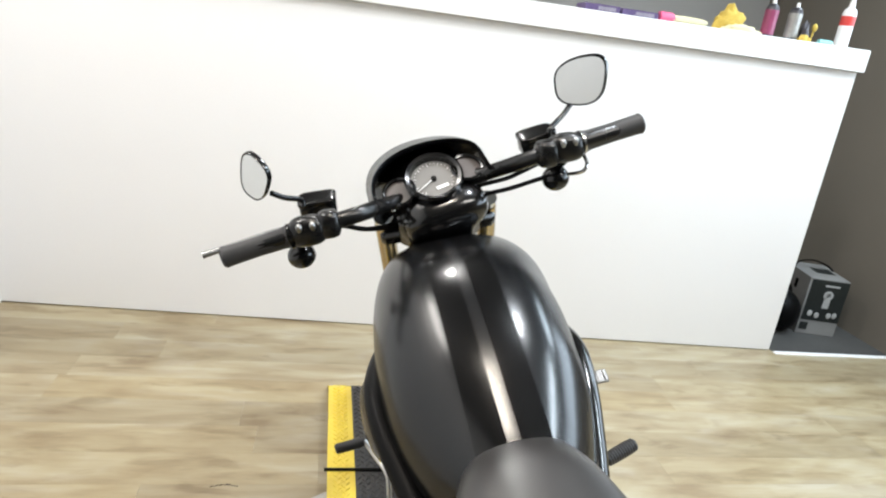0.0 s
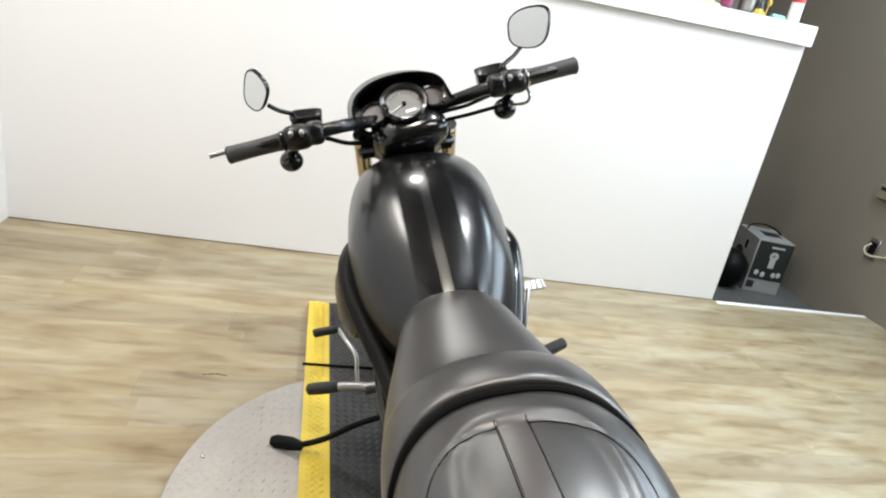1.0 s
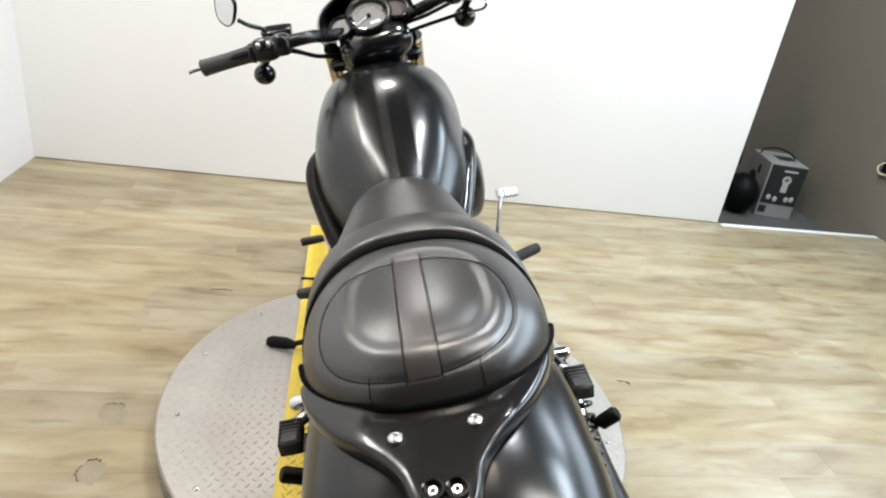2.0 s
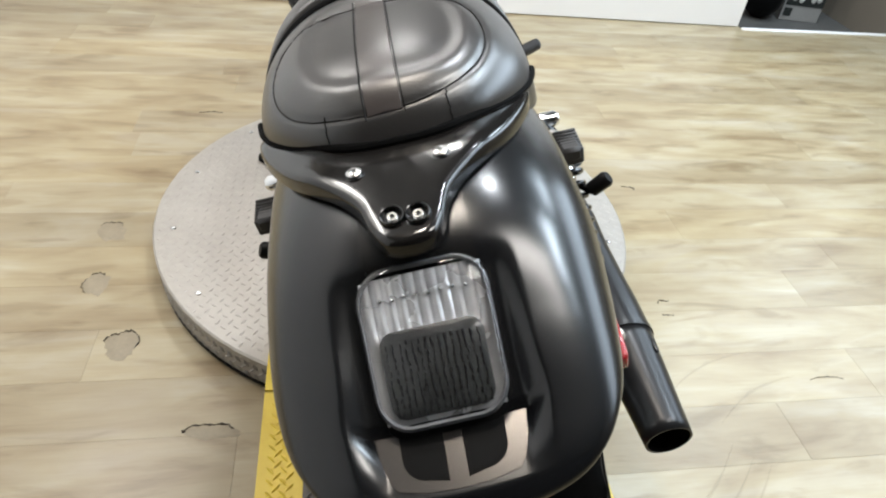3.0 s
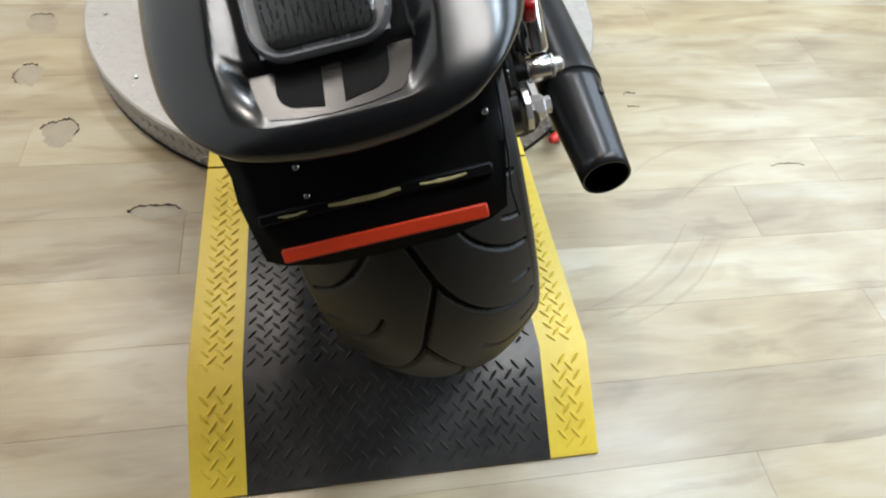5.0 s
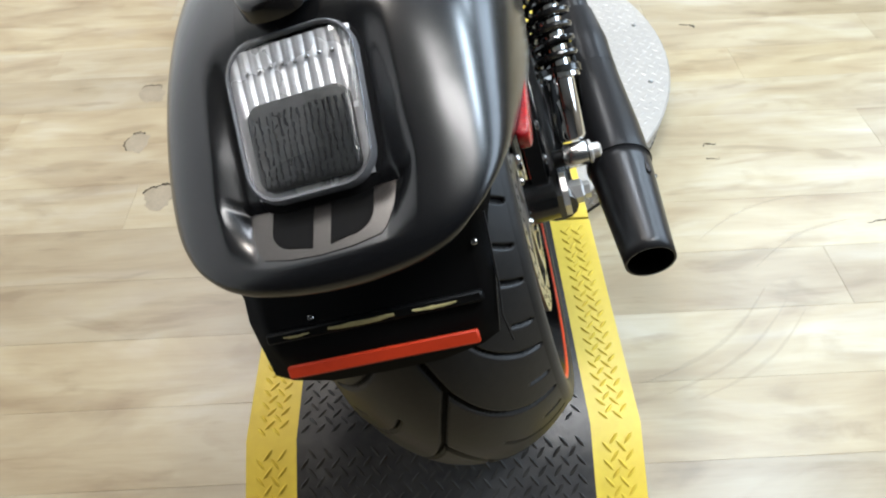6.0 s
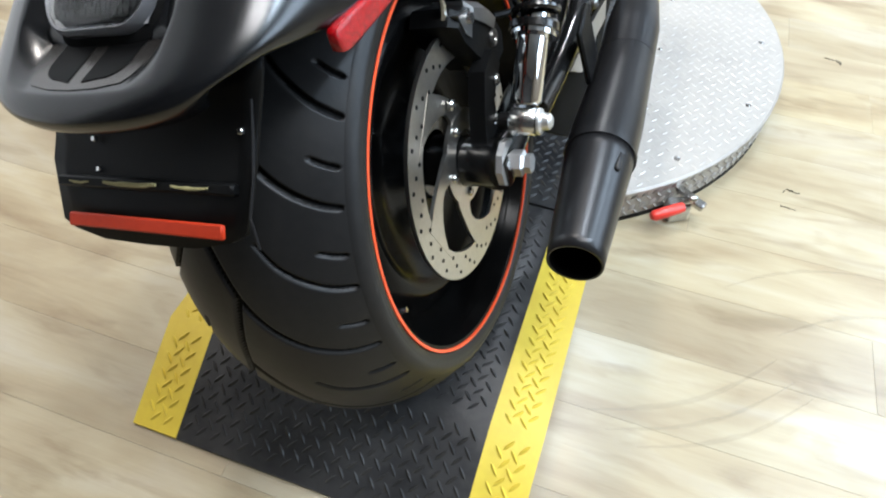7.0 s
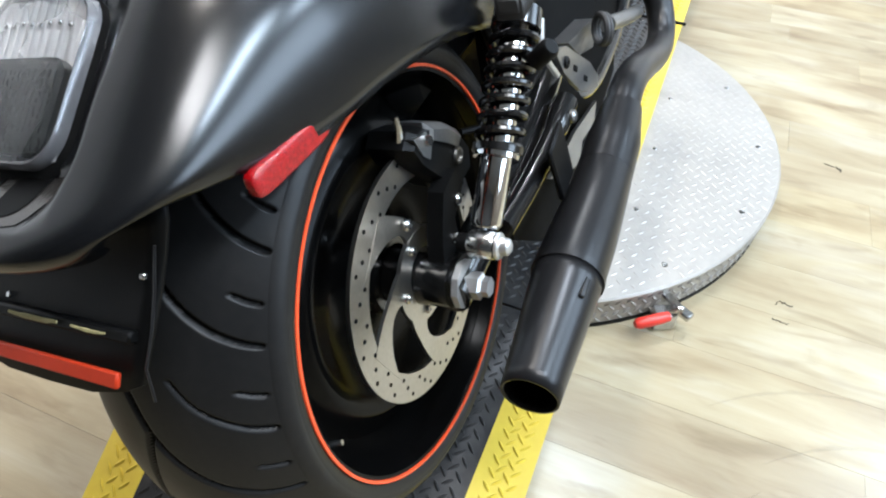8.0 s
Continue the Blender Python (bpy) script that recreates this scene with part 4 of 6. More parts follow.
rows = [[Vector((u, v, tail_plane(v) + h)) for u, v in panel] for h in (-0.004, 0.0005)]
trim_panel = part("tail_panel", Geo().loft(rows, True, True), charcoal_metallic, fender, "charcoal metallic panel below the tail light", sharp=25)
for side in (1, -1):
    pts = [(0.0075, -0.250), (0.0435, -0.250), (0.0425, -0.272)] + [(0.0425 - 0.020 * (1 - math.cos(q)), -0.272 - 0.020 * math.sin(q)) for q in (radians(15 * k) for k in range(1, 7))] + [(0.0075, -0.2955)]
    rows = [[Vector((MID_LIGHT + u * side, v, tail_plane(v) + h)) for u, v in pts] for h in (0.0, 0.0012)]
    part("dark_insert", Geo().loft(rows, True, True), stripe_dark, trim_panel, "dark painted stripe end", sharp=20)

# plate holder with the reflector strip
g = Geo()
rows = []
for v, w, hw in ((-0.258, 0.620, 0.130), (-0.262, 0.606, 0.126), (-0.270, 0.585, 0.117), (-0.284, 0.566, 0.112), (-0.300, 0.552, 0.112), (-0.312, 0.538, 0.109), (-0.334, 0.512, 0.103)):
    rows.append([(u * hw, v + 0.010 * abs(u) ** 4, w + 0.012 * abs(u) ** 4) for u in (-1, -0.85, -0.5, 0, 0.5, 0.85, 1)])
holder = part("plate_holder", g.loft(rows), matt_black, bike, "matt black plate holder with a red reflector strip", thick=0.005)
g = Geo().box((0, -0.3270, 0.5285), (0.174, 0.005, 0.0120), Euler((radians(-42), 0, 0)), 0.0015)
part("reflector_strip", g, orange_tape, holder, "red reflector strip")
g = Geo()
g.box((0, -0.304, 0.5520), (0.196, 0.010, 0.010), Euler((radians(-42), 0, 0)), 0.002)
part("plate_ledge", g, matt_black, holder)
for x0, x1, r in ((-0.080, -0.056, 0.0012), (-0.038, 0.022, 0.0021), (0.038, 0.076, 0.0015)):
    n = 9
    pts = [(x0 + (x1 - x0) * k / n, -0.3090, 0.5570 - 0.0016 * math.sin(math.pi * k / n) + 0.0008 * noise.noise(Vector((x0 * 90, k * 0.8, 0)))) for k in range(n + 1)]
    part("glue_line", Geo().tube(pts, [r * (0.5 + 0.5 * math.sin(math.pi * (k + 0.6) / (n + 1.2))) + 0.0006 * noise.noise(Vector((k * 0.9, x0 * 70, 2))) for k in range(n + 1)], 6, squash=0.5), pale_wax, holder, "pale dried adhesive line")
for u, v, w in ((-0.057, -0.2755, 0.5845), (-0.055, -0.2905, 0.5640), (0.101, -0.2700, 0.5900)):
    part("square_nut", Geo().box((u, v - 0.004, w - 0.006), (0.0055, 0.004, 0.0055), Euler((radians(-45), 0, 0)), 0.001), zinc, holder)
part("holder_stay", Geo().tube([(0.1150, -0.262, 0.604), (0.1135, -0.280, 0.578), (0.1125, -0.297, 0.557), (0.1090, -0.316, 0.535), (0.112, -0.327, 0.512)], 0.0011, 6), exhaust_black, holder)

# side reflectors
for side in (1, -1):
    c = Vector((0.1598 if side > 0 else -0.156, -0.154, 0.609))
    g = Geo().blob(c, (0.0070, 0.047, 0.0115), Euler((0, 0, radians(-3.5 * side))), 14, 28, 0.36)
    part("side_reflector", g, red_lens, fender, "red plastic side reflector")

def smooth_ring(points, steps=3):
    """A closed Catmull-Rom line through flat points."""
    out = []
    n = len(points)
    for i in range(n):
        p0, p1, p2, p3 = (np.array(points[(i + k) % n]) for k in (-1, 0, 1, 2))
        for k in range(steps):
            t = k / steps
            out.append(tuple(0.5 * (2 * p1 + (p2 - p0) * t + (2 * p0 - 5 * p1 + 4 * p2 - p3) * t * t + (3 * p1 - p0 - 3 * p2 + p3) * t ** 3)))
    return out


# seat bracket
MID = -0.003
BR = [(0.150, 0.085), (0.143, 0.046), (0.117, -0.008), (0.091, -0.045), (0.058, -0.080), (0.040, -0.105), (0.031, -0.134), (0.020, -0.153), (0.0, -0.158)]
BR = BR + [(-u, v) for u, v in BR[-2::-1]] + [(-0.118, 0.060), (-0.060, 0.040), (0.0, 0.035), (0.060, 0.040), (0.118, 0.060)]


def bracket_height(u, v):
    return 0.771 - 0.10 * max(0.0, -0.06 - v) - 0.36 * max(0.0, abs(u) - 0.080)


rows = []
for h, s in ((-0.007, 1.0), (0.004, 1.0), (0.0072, 0.992), (0.0090, 0.975), (0.0100, 0.93), (0.0102, 0.82), (0.0102, 0.6), (0.0102, 0.35), (0.0102, 0.1)):
    rows.append([Vector((MID + u * s, (v + 0.03) * s - 0.03, bracket_height(u * s, (v + 0.03) * s - 0.03) + h)) for u, v in smooth_ring(BR, 4)])
bracket = part("seat_bracket", Geo().loft(rows, True, True), bronze_black, bike, "gloss black seat bracket with steel bolts", sharp=60)
for u, v in ((-0.0428, -0.061), (0.0375, -0.057)):
    w = bracket_height(u, v) + 0.0098
    part("washer", Geo().rev([(-0.001, 0.0110), (0.0008, 0.0102), (0.0008, 0)], (u, v, w), (0, -0.05, 1), 20), gloss_black, bracket)
    bolt((u, v, w + 0.0005), (0, -0.05, 1), 0.0076, 0.0034, zinc, bracket)
for u, v in ((-0.0138, -0.128), (0.0080, -0.131)):
    w = bracket_height(u, v) + 0.0092
    part("bolt_well", Geo().rev([(-0.004, 0.0118), (0.0045, 0.0112), (0.0055, 0.0104), (0.0050, 0.0094), (-0.001, 0.0090), (-0.001, 0.0)], (u, v, w), (0, -0.2, 1), 24), gloss_black, bracket, "round recessed bolt well")
    bolt((u, v, w - 0.001), (0, -0.2, 1), 0.0062, 0.0042, zinc, bracket)

# seat: front part and rear pad with piping
SEAT_FRONT = [
    (0.718, 0.742, 0.016, 0.712, 0.735, 2.0),
    (0.706, 0.757, 0.046, 0.698, 0.730, 2.0),
    (0.680, 0.771, 0.076, 0.672, 0.722, 2.1),
    (0.620, 0.782, 0.104, 0.610, 0.705, 2.4),
    (0.540, 0.780, 0.127, 0.520, 0.690, 2.4),
    (0.460, 0.777, 0.147, 0.430, 0.688, 2.4),
    (0.412, 0.780, 0.157, 0.368, 0.690, 2.4),
    (0.394, 0.789, 0.161, 0.330, 0.693, 2.4),
    (0.379, 0.809, 0.164, 0.302, 0.696, 2.4),
    (0.362, 0.827, 0.166, 0.268, 0.699, 2.4),
    (0.330, 0.836, 0.168, 0.226, 0.702, 2.4),
    (0.302, 0.839, 0.168, 0.196, 0.704, 2.4),
    (0.282, 0.837, 0.167, 0.172, 0.708, 2.4),
    (0.275, 0.824, 0.163, 0.164, 0.710, 2.4),
]
seat = part("seat", Geo().loft(shell(SEAT_FRONT, 90, 56, lambda u, v, w: (u + 0.003 * step01(-v, -0.5, -0.3), v, w))), leather, bike, "black leather seat with a stitched rear pad", sharp=60, thick=0.01)


def pad_shape(u, v, w):
    q = ((abs(u) / 0.086) ** 3 + (abs(v - 0.120) / 0.102) ** 3) ** (1 / 3)
    seam = ((abs(u + 0.008) / 0.1145) ** 2.3 + (abs(v - 0.098) / 0.108) ** 2.3) ** (1 / 2.3)
    w -= 0.0060 * (1 - step01(q, 0.82, 1.08)) + 0.0025 * max(0.0, 1 - abs(seam - 1) / 0.035)
    return u + 0.003, v, w


SEAT_PAD = [
    (0.270, 0.815, 0.159, 0.158, 0.718, 2.4),
    (0.264, 0.828, 0.161, 0.152, 0.718, 2.4),
    (0.215, 0.837, 0.162, 0.132, 0.718, 2.5),
    (0.145, 0.841, 0.158, 0.104, 0.720, 2.6),
    (0.072, 0.840, 0.148, 0.076, 0.726, 2.6),
    (0.022, 0.830, 0.126, 0.044, 0.742, 2.5),
    (-0.008, 0.812, 0.092, 0.008, 0.758, 2.5),
    (-0.024, 0.790, 0.050, -0.018, 0.772, 2.4),
    (-0.027, 0.774, 0.040, -0.022, 0.768, 2.4),
]
pad_rows = shell(SEAT_PAD, 90, 90, pad_shape)
pad = part("rear_pad", Geo().loft(pad_rows), leather, seat, "stitched rear seat pad", sharp=60, thick=0.01)


def on_pad(u, v):
    """Height of the pad's top at a place, smoothed over its nearest points."""
    near = sorted(((p[0] - u) ** 2 + (p[1] - v) ** 2, p[2]) for row in pad_rows for p in row if abs(p[0] - u) < 0.012 and abs(p[1] - v) < 0.012)[:5]
    if not near:
        return min((((p[0] - u) ** 2 + (p[1] - v) ** 2, p[2]) for row in pad_rows for p in row))[1]
    total = sum(1 / (d + 4e-6) for d, _ in near)
    return sum(w / (d + 4e-6) for d, w in near) / total


rows = []
for v in [-0.012 + 0.228 * k / 30 for k in range(31)]:
    rows.append([Vector((u, v, on_pad(u, v) + h)) for u, h in ((-0.0225, -0.001), (-0.021, 0.0014), (-0.005, 0.0022), (0.012, 0.0014), (0.0135, -0.001))])
part("centre_strip", Geo().loft(rows), leather_brown, pad, "brownish leather centre strip")


def stitch(points):
    part("stitch_line", Geo().tube([(u, v, on_pad(u, v) + 0.0002) for u, v in points], 0.0008, 5), matt_black, pad)


for u in (-0.0235, 0.0145):
    stitch([(u, -0.014 + 0.230 * k / 30) for k in range(31)])
for u in (-0.064, 0.056):
    line = []
    for row in pad_rows:
        p = min(row, key=lambda q: abs(q[0] - u))
        if p[1] < 0.004 and abs(p[0] - u) < 0.004:
            line.append((p[0], p[1], p[2] + 0.0004))
    part("stitch_line", Geo().tube(line, 0.0007, 5), matt_black, pad)
ring = []
for k in range(73):
    a = 2 * math.pi * k / 72
    ring.append((-0.005 + 0.1145 * math.copysign(abs(math.cos(a)) ** 0.87, math.cos(a)), 0.098 + 0.108 * math.copysign(abs(math.sin(a)) ** 0.87, math.sin(a))))
stitch(ring)
# seam roll, widened in flat black to paint in the gap's shade
pipe = []
for k in range(41):
    a = -math.pi / 2 + math.pi * k / 40
    s = abs(math.sin(a)) ** (2 / 2.4)
    c = 1 - abs(math.cos(a)) ** (2 / 2.4)
    pipe.append((0.003 + math.copysign(s, a) * 0.1615, 0.272 + (0.160 - 0.272) * c, 0.827 + (0.713 - 0.827) * c))
part("piping", Geo().tube(pipe, 0.0058, 8), soot, seat, "black piping in the seat gap")
# black tube stands in for the shaded gap between pad and bracket
edge = [row[0] for row in pad_rows[26:-2]] + [row[-1] for row in pad_rows[-3:25:-1]]
edge = np.array([(0.003 + (u - 0.003) * 0.975, v - 0.003, max(w, bracket_height(u, v) + 0.0125)) for u, v, w in edge])
for _ in range(60):
    edge[1:-1] = (edge[:-2] + 2 * edge[1:-1] + edge[2:]) / 4
edge = [tuple(p) for p in edge]
part("piping", Geo().tube(smooth_line(edge[::4], 4), 0.0048, 8), soot, seat, "black edge band under the seat pad")

# tank cover
TANK = [
    (1.245, 0.800, 0.060, 1.235, 0.760, 2.2),
    (1.238, 0.852, 0.118, 1.215, 0.735, 3.0),
    (1.205, 0.888, 0.153, 1.175, 0.710, 3.1),
    (1.120, 0.914, 0.175, 1.090, 0.690, 2.8),
    (1.010, 0.918, 0.182, 0.980, 0.680, 2.7),
    (0.910, 0.900, 0.183, 0.880, 0.675, 2.6),
    (0.810, 0.860, 0.170, 0.790, 0.665, 2.5),
    (0.715, 0.808, 0.136, 0.705, 0.650, 2.3),
    (0.650, 0.772, 0.104, 0.650, 0.640, 2.3),
    (0.600, 0.740, 0.080, 0.600, 0.640, 2.3),
]
tank_rows = shell(TANK, 64, 60, lambda u, v, w: (u - 0.010 * step01(u, 0.08, 0.17) * step01(-v, -1.0, -0.85) + 0.013 * step01(u, 0.05, 0.14) * step01(v, 0.98, 1.10), v, w))
tank = part("tank_cover", Geo().loft(tank_rows), satin_black, bike, "satin black tank cover with charcoal stripes", sharp=60, thick=0.004)


def stripe(u0, u1):
    """A thin painted band laid along the tank."""
    rows = []
    for row in tank_rows[5:58]:
        line = []
        for u in (u0, (u0 + u1) / 2, u1):
            i = min(range(len(row) - 1), key=lambda k: abs((row[k][0] + row[k + 1][0]) / 2 - u))
            a, b = Vector(row[i]), Vector(row[i + 1])
            t = (u - a.x) / (b.x - a.x) if abs(b.x - a.x) > 1e-6 else 0
            p = a.lerp(b, max(0, min(1, t)))
            line.append(p + Vector((0, 0, 0.0012)))
        rows.append(line)
    return Geo().loft(rows)


for u0, u1 in ((-0.058, -0.013), (0.008, 0.052)):
    part("paint_stripe", stripe(u0, u1), stripe_black, tank, "gloss black painted stripe", fix=False)
rows = []
for row in shell(FENDER, 150, 140, fender_shape)[38:84]:
    line = [p for p in row if abs(p[0]) < 0.049]
    line = [line[round(k * (len(line) - 1) / 14)] for k in range(15)]
    rows.append([(-0.048 + 0.096 * k / 14, p[1], p[2] + 0.0008) for k, p in enumerate(line)])
part("paint_stripe", Geo().loft(rows), semi_black, fender, "gloss black painted stripe", fix=False)
part("filler_cap", Geo().blob((0.02, 1.075, 0.905), (0.040, 0.012, 0.008), None, 8, 14), gloss_black, tank)

# frame rails beside the tank
for side in (1, -1):
    tuck = 0.0 if side < 0 else 0.018
    rail = smooth_line([(0.090 * side, 1.170, 0.715), (0.155 * side, 1.070, 0.730), (0.186 * side - 0.4 * tuck, 0.940, 0.738), (0.184 * side - tuck, 0.840, 0.712), (0.160 * side - 1.2 * tuck, 0.740, 0.665), (0.135 * side - 1.3 * tuck, 0.650, 0.625), (0.125 * side - tuck, 0.560, 0.600), (0.130 * side, 0.400, 0.585)])
    part("frame_rail", Geo().tube(rail, 0.0185, 14), gloss_black if side > 0 else matt_black, bike, "black tubular frame rail")
    low = smooth_line([(0.070 * side, 1.230, 0.760), (0.130 * side, 1.180, 0.560), (0.150 * side, 1.120, 0.330), (0.150 * side, 0.980, 0.220), (0.150 * side, 0.700, 0.200), (0.140 * side, 0.560, 0.300), (0.135 * side, 0.480, 0.560)])
    part("lower_frame_tube", Geo().tube(low, 0.019, 12), gloss_black, bike)
    part("radiator_scoop", Geo().blob((0.186 * side, 1.060, 0.580), (0.044, 0.072, 0.105), Euler((radians(18), 0, radians(-10 * side))), 14, 20, 0.8), satin_black, bike, "rounded black radiator scoop")

# engine between the tubes
engine = part("engine", Geo().box((0, 0.80, 0.34), (0.24, 0.40, 0.24), chamfer=0.03), gloss_black, bike, "black twin engine with cast covers", sharp=30)
for v, lean_deg in ((0.93, -28), (0.66, 28)):
    g = Geo()
    for k in range(8):
        z = 0.05 + 0.022 * k
        d = Vector((0, -math.sin(radians(lean_deg)), math.cos(radians(lean_deg))))
        g.box(Vector((0, v, 0.40)) + d * z, (0.20, 0.16, 0.012), Euler((radians(lean_deg), 0, 0)), 0.003)
    g.box(Vector((0, v, 0.40)) + Vector((0, -math.sin(radians(lean_deg)), math.cos(radians(lean_deg)))) * 0.12, (0.17, 0.13, 0.24), Euler((radians(lean_deg), 0, 0)), 0.01)
    part("cylinder", g, matt_black, engine)
for side in (1, -1):
    part("engine_cover", Geo().rev([(0.115, 0.0), (0.150, 0.0), (0.150, 0.075), (0.140, 0.095), (0.115, 0.10)], (0, 0.72, 0.32), (side, 0, 0), 32), gloss_black, engine)
    part("engine_cover", Geo().rev([(0.115, 0.0), (0.140, 0.0), (0.140, 0.050), (0.130, 0.070), (0.115, 0.075)], (0, 0.90, 0.30), (side, 0, 0), 32), gloss_black, engine)
part("radiator", Geo().box((0, 1.10, 0.52), (0.30, 0.06, 0.40), Euler((radians(-14), 0, 0)), 0.01), matt_black, engine)
part("under_tray", Geo().box((0, 0.30, 0.52), (0.20, 0.36, 0.14), chamfer=0.03), matt_black, engine)
part("side_panel", Geo().box((0.150, 0.36, 0.52), (0.02, 0.20, 0.12), Euler((radians(18), 0, 0)), 0.008), matt_black, engine, "grey cast side bracket")
part("side_panel", Geo().box((-0.150, 0.36, 0.50), (0.02, 0.22, 0.14), Euler((radians(18), 0, 0)), 0.008), cast_alloy, engine, "grey cast side bracket")

# exhaust
TIP, SEAM = Vector((0.2705, -0.0750, 0.2310)), Vector((0.2675, 0.108, 0.2440))
pipe_line = [TIP.lerp(SEAM, k / 10) for k in range(11)]
exhaust = part("muffler", Geo().tube(pipe_line, [0.0350 + 0.0120 * k / 10 for k in range(11)], 36, caps=False), exhaust_black, bike, "satin black slash-cut muffler", thick=0.003)
body = smooth_line([SEAM - Vector((0, 0.005, 0)), SEAM + Vector((0, 0.02, 0.001)), (0.268, 0.20, 0.246), (0.268, 0.30, 0.253), (0.268, 0.39, 0.268), (0.268, 0.46, 0.287)], 4)
radii = [0.0480 if p.y < 0.17 else 0.0480 - 0.006 * min(1.0, (p.y - 0.17) / 0.16) - 0.010 * max(0.0, (p.y - 0.39) / 0.07) for p in body]
part("muffler_body", Geo().tube(body, radii, 36), exhaust_black, exhaust)
part("muffler_seam", Geo().tube([SEAM - Vector((0, 0.004, 0.0003)), SEAM + Vector((0, 0.005, 0.0003))], 0.0492, 36), exhaust_black, exhaust)
# sooty bore, blackened flat for the shade inside the tip
part("muffler_core", Geo().loft([[(TIP + Vector((0, 0.0015, 0.0001))).lerp(SEAM, t) + Vector((r * math.cos(q), 0, r * math.sin(q))) for q in (2 * math.pi * k / 28 for k in range(28))] for t, r in ((0.0, 0.0316), (0.3, 0.033), (0.7, 0.034), (0.72, 0.001))], True), soot, exhaust, fix=False)
part("muffler_seam", Geo().tube([(0.268, 0.322, 0.2562), (0.268, 0.329, 0.2573)], 0.0425, 36), exhaust_black, exhaust)
part("muffler_tab", Geo().box(SEAM + Vector((0.034, -0.040, 0.026)), (0.008, 0.034, 0.006), Euler((0, radians(45), 0)), 0.002), exhaust_black, exhaust)
head = smooth_line([(0.268, 0.45, 0.284), (0.267, 0.505, 0.296), (0.266, 0.575, 0.288), (0.266, 0.660, 0.262), (0.266, 0.760, 0.228), (0.264, 0.850, 0.214), (0.258, 0.905, 0.240), (0.240, 0.935, 0.290), (0.18, 0.97, 0.36), (0.10, 1.02, 0.44)])
part("exhaust_pipe", Geo().tube(head, 0.028, 24), exhaust_black, exhaust)
part("exhaust_hanger", Geo().box((0.235, 0.23, 0.340), (0.008, 0.06, 0.10), Euler((radians(15), 0, 0)), 0.003), matt_black, exhaust)

# passenger pegs and brackets
for side in (1, -1):
    m = part("passenger_peg_bracket", Geo().tube(smooth_line([(0.17 * side, 0.27, 0.585), (0.195 * side, 0.24, 0.583), (0.213 * side, 0.222, 0.580)]), 0.010, 10), cast_alloy, bike, "grey cast passenger peg bracket")
    peg = part("passenger_peg", Geo().box((0.218 * side, 0.200, 0.577), (0.031, 0.046, 0.023), None, 0.005), grip_rubber, bike, "ribbed black folded passenger peg")
    for k in range(7):
        part("peg_rib", Geo().box((0.218 * side, 0.222 - 0.0068 * k, 0.580 - 0.001 * k), (0.034, 0.0046, 0.026), None, 0.002), grip_rubber, peg)
    tip = Vector((0.262, 0.168, 0.533)) if side > 0 else Vector((-0.228, 0.146, 0.561))
    root = Vector((0.242, 0.173, 0.516)) if side > 0 else Vector((-0.194, 0.152, 0.540))
    neck = Vector((0.222, 0.182, 0.525)) if side > 0 else Vector((-0.225, 0.160, 0.545))
    way = (tip - root).normalized()
    part("rubber_knob", Geo().tube([neck, root - way * 0.002, root, tip, tip + way * 0.004], [0.005, 0.006, 0.0115, 0.0120, 0.009], 14), matt_black, m)

# forward controls
controls = part("foot_controls", Geo().tube([(-0.20, 1.13, 0.27), (0.20, 1.13, 0.27)], 0.016, 14), cast_alloy, bike, "forward foot controls of alloy and black rubber")


def foot_peg(a, b):
    a, b = Vector(a), Vector(b)
    pts, radii = [], []
    n = 26
    for i in range(n + 1):
        t = i / n
        pts.append(a.lerp(b, t))
        radii.append((0.0165 + 0.002 * math.sin(math.pi * t)) * (0.90 if i % 2 else 1.0) * (0.7 if i in (0, n) else 1.0))
    part("foot_peg", Geo().tube(pts, radii, 14), grip_rubber, controls, "ribbed black rubber foot peg")


foot_peg((0.310, 1.165, 0.262), (0.396, 1.186, 0.275))
part("peg_mount", Geo().tube([(0.18, 1.13, 0.27), (0.25, 1.14, 0.265), (0.312, 1.165, 0.262)], 0.011, 12), cast_alloy, controls)
foot_peg((-0.270, 1.165, 0.268), (-0.362, 1.195, 0.256))
part("peg_mount", Geo().tube([(-0.18, 1.13, 0.27), (-0.22, 1.15, 0.27), (-0.272, 1.165, 0.268)], 0.013, 12), cast_alloy, controls)
lever = part("shift_lever", Geo().tube(smooth_line([(-0.219, 1.160, 0.268), (-0.215, 1.165, 0.310), (-0.212, 1.185, 0.350), (-0.236, 1.235, 0.375), (-0.253, 1.258, 0.400)]), 0.0060, 12), pale_alloy, controls, "bare alloy shift lever")
part("shift_peg", Geo().tube([(-0.255, 1.256, 0.400), (-0.265, 1.254, 0.401), (-0.318, 1.246, 0.403), (-0.322, 1.245, 0.403)], [0.010, 0.0125, 0.0125, 0.009], 14), grip_rubber, lever, "black rubber shift peg")
pedal = part("brake_pedal", Geo().tube(smooth_line([(0.23, 1.12, 0.30), (0.26, 1.14, 0.36), (0.285, 1.185, 0.43), (0.300, 1.215, 0.452)]), 0.006, 10), cast_alloy, controls, "bare alloy brake pedal with a ribbed pad")
part("pedal_pad", Geo().box((0.320, 1.232, 0.455), (0.066, 0.034, 0.008), Euler((radians(35), 0, 0)), 0.003), cast_alloy, pedal)
for k in range(4):
    part("pad_rib", Geo().box((0.296 + 0.016 * k, 1.230, 0.459), (0.004, 0.026, 0.006), Euler((radians(35), 0, 0)), 0.001), cast_alloy, pedal)

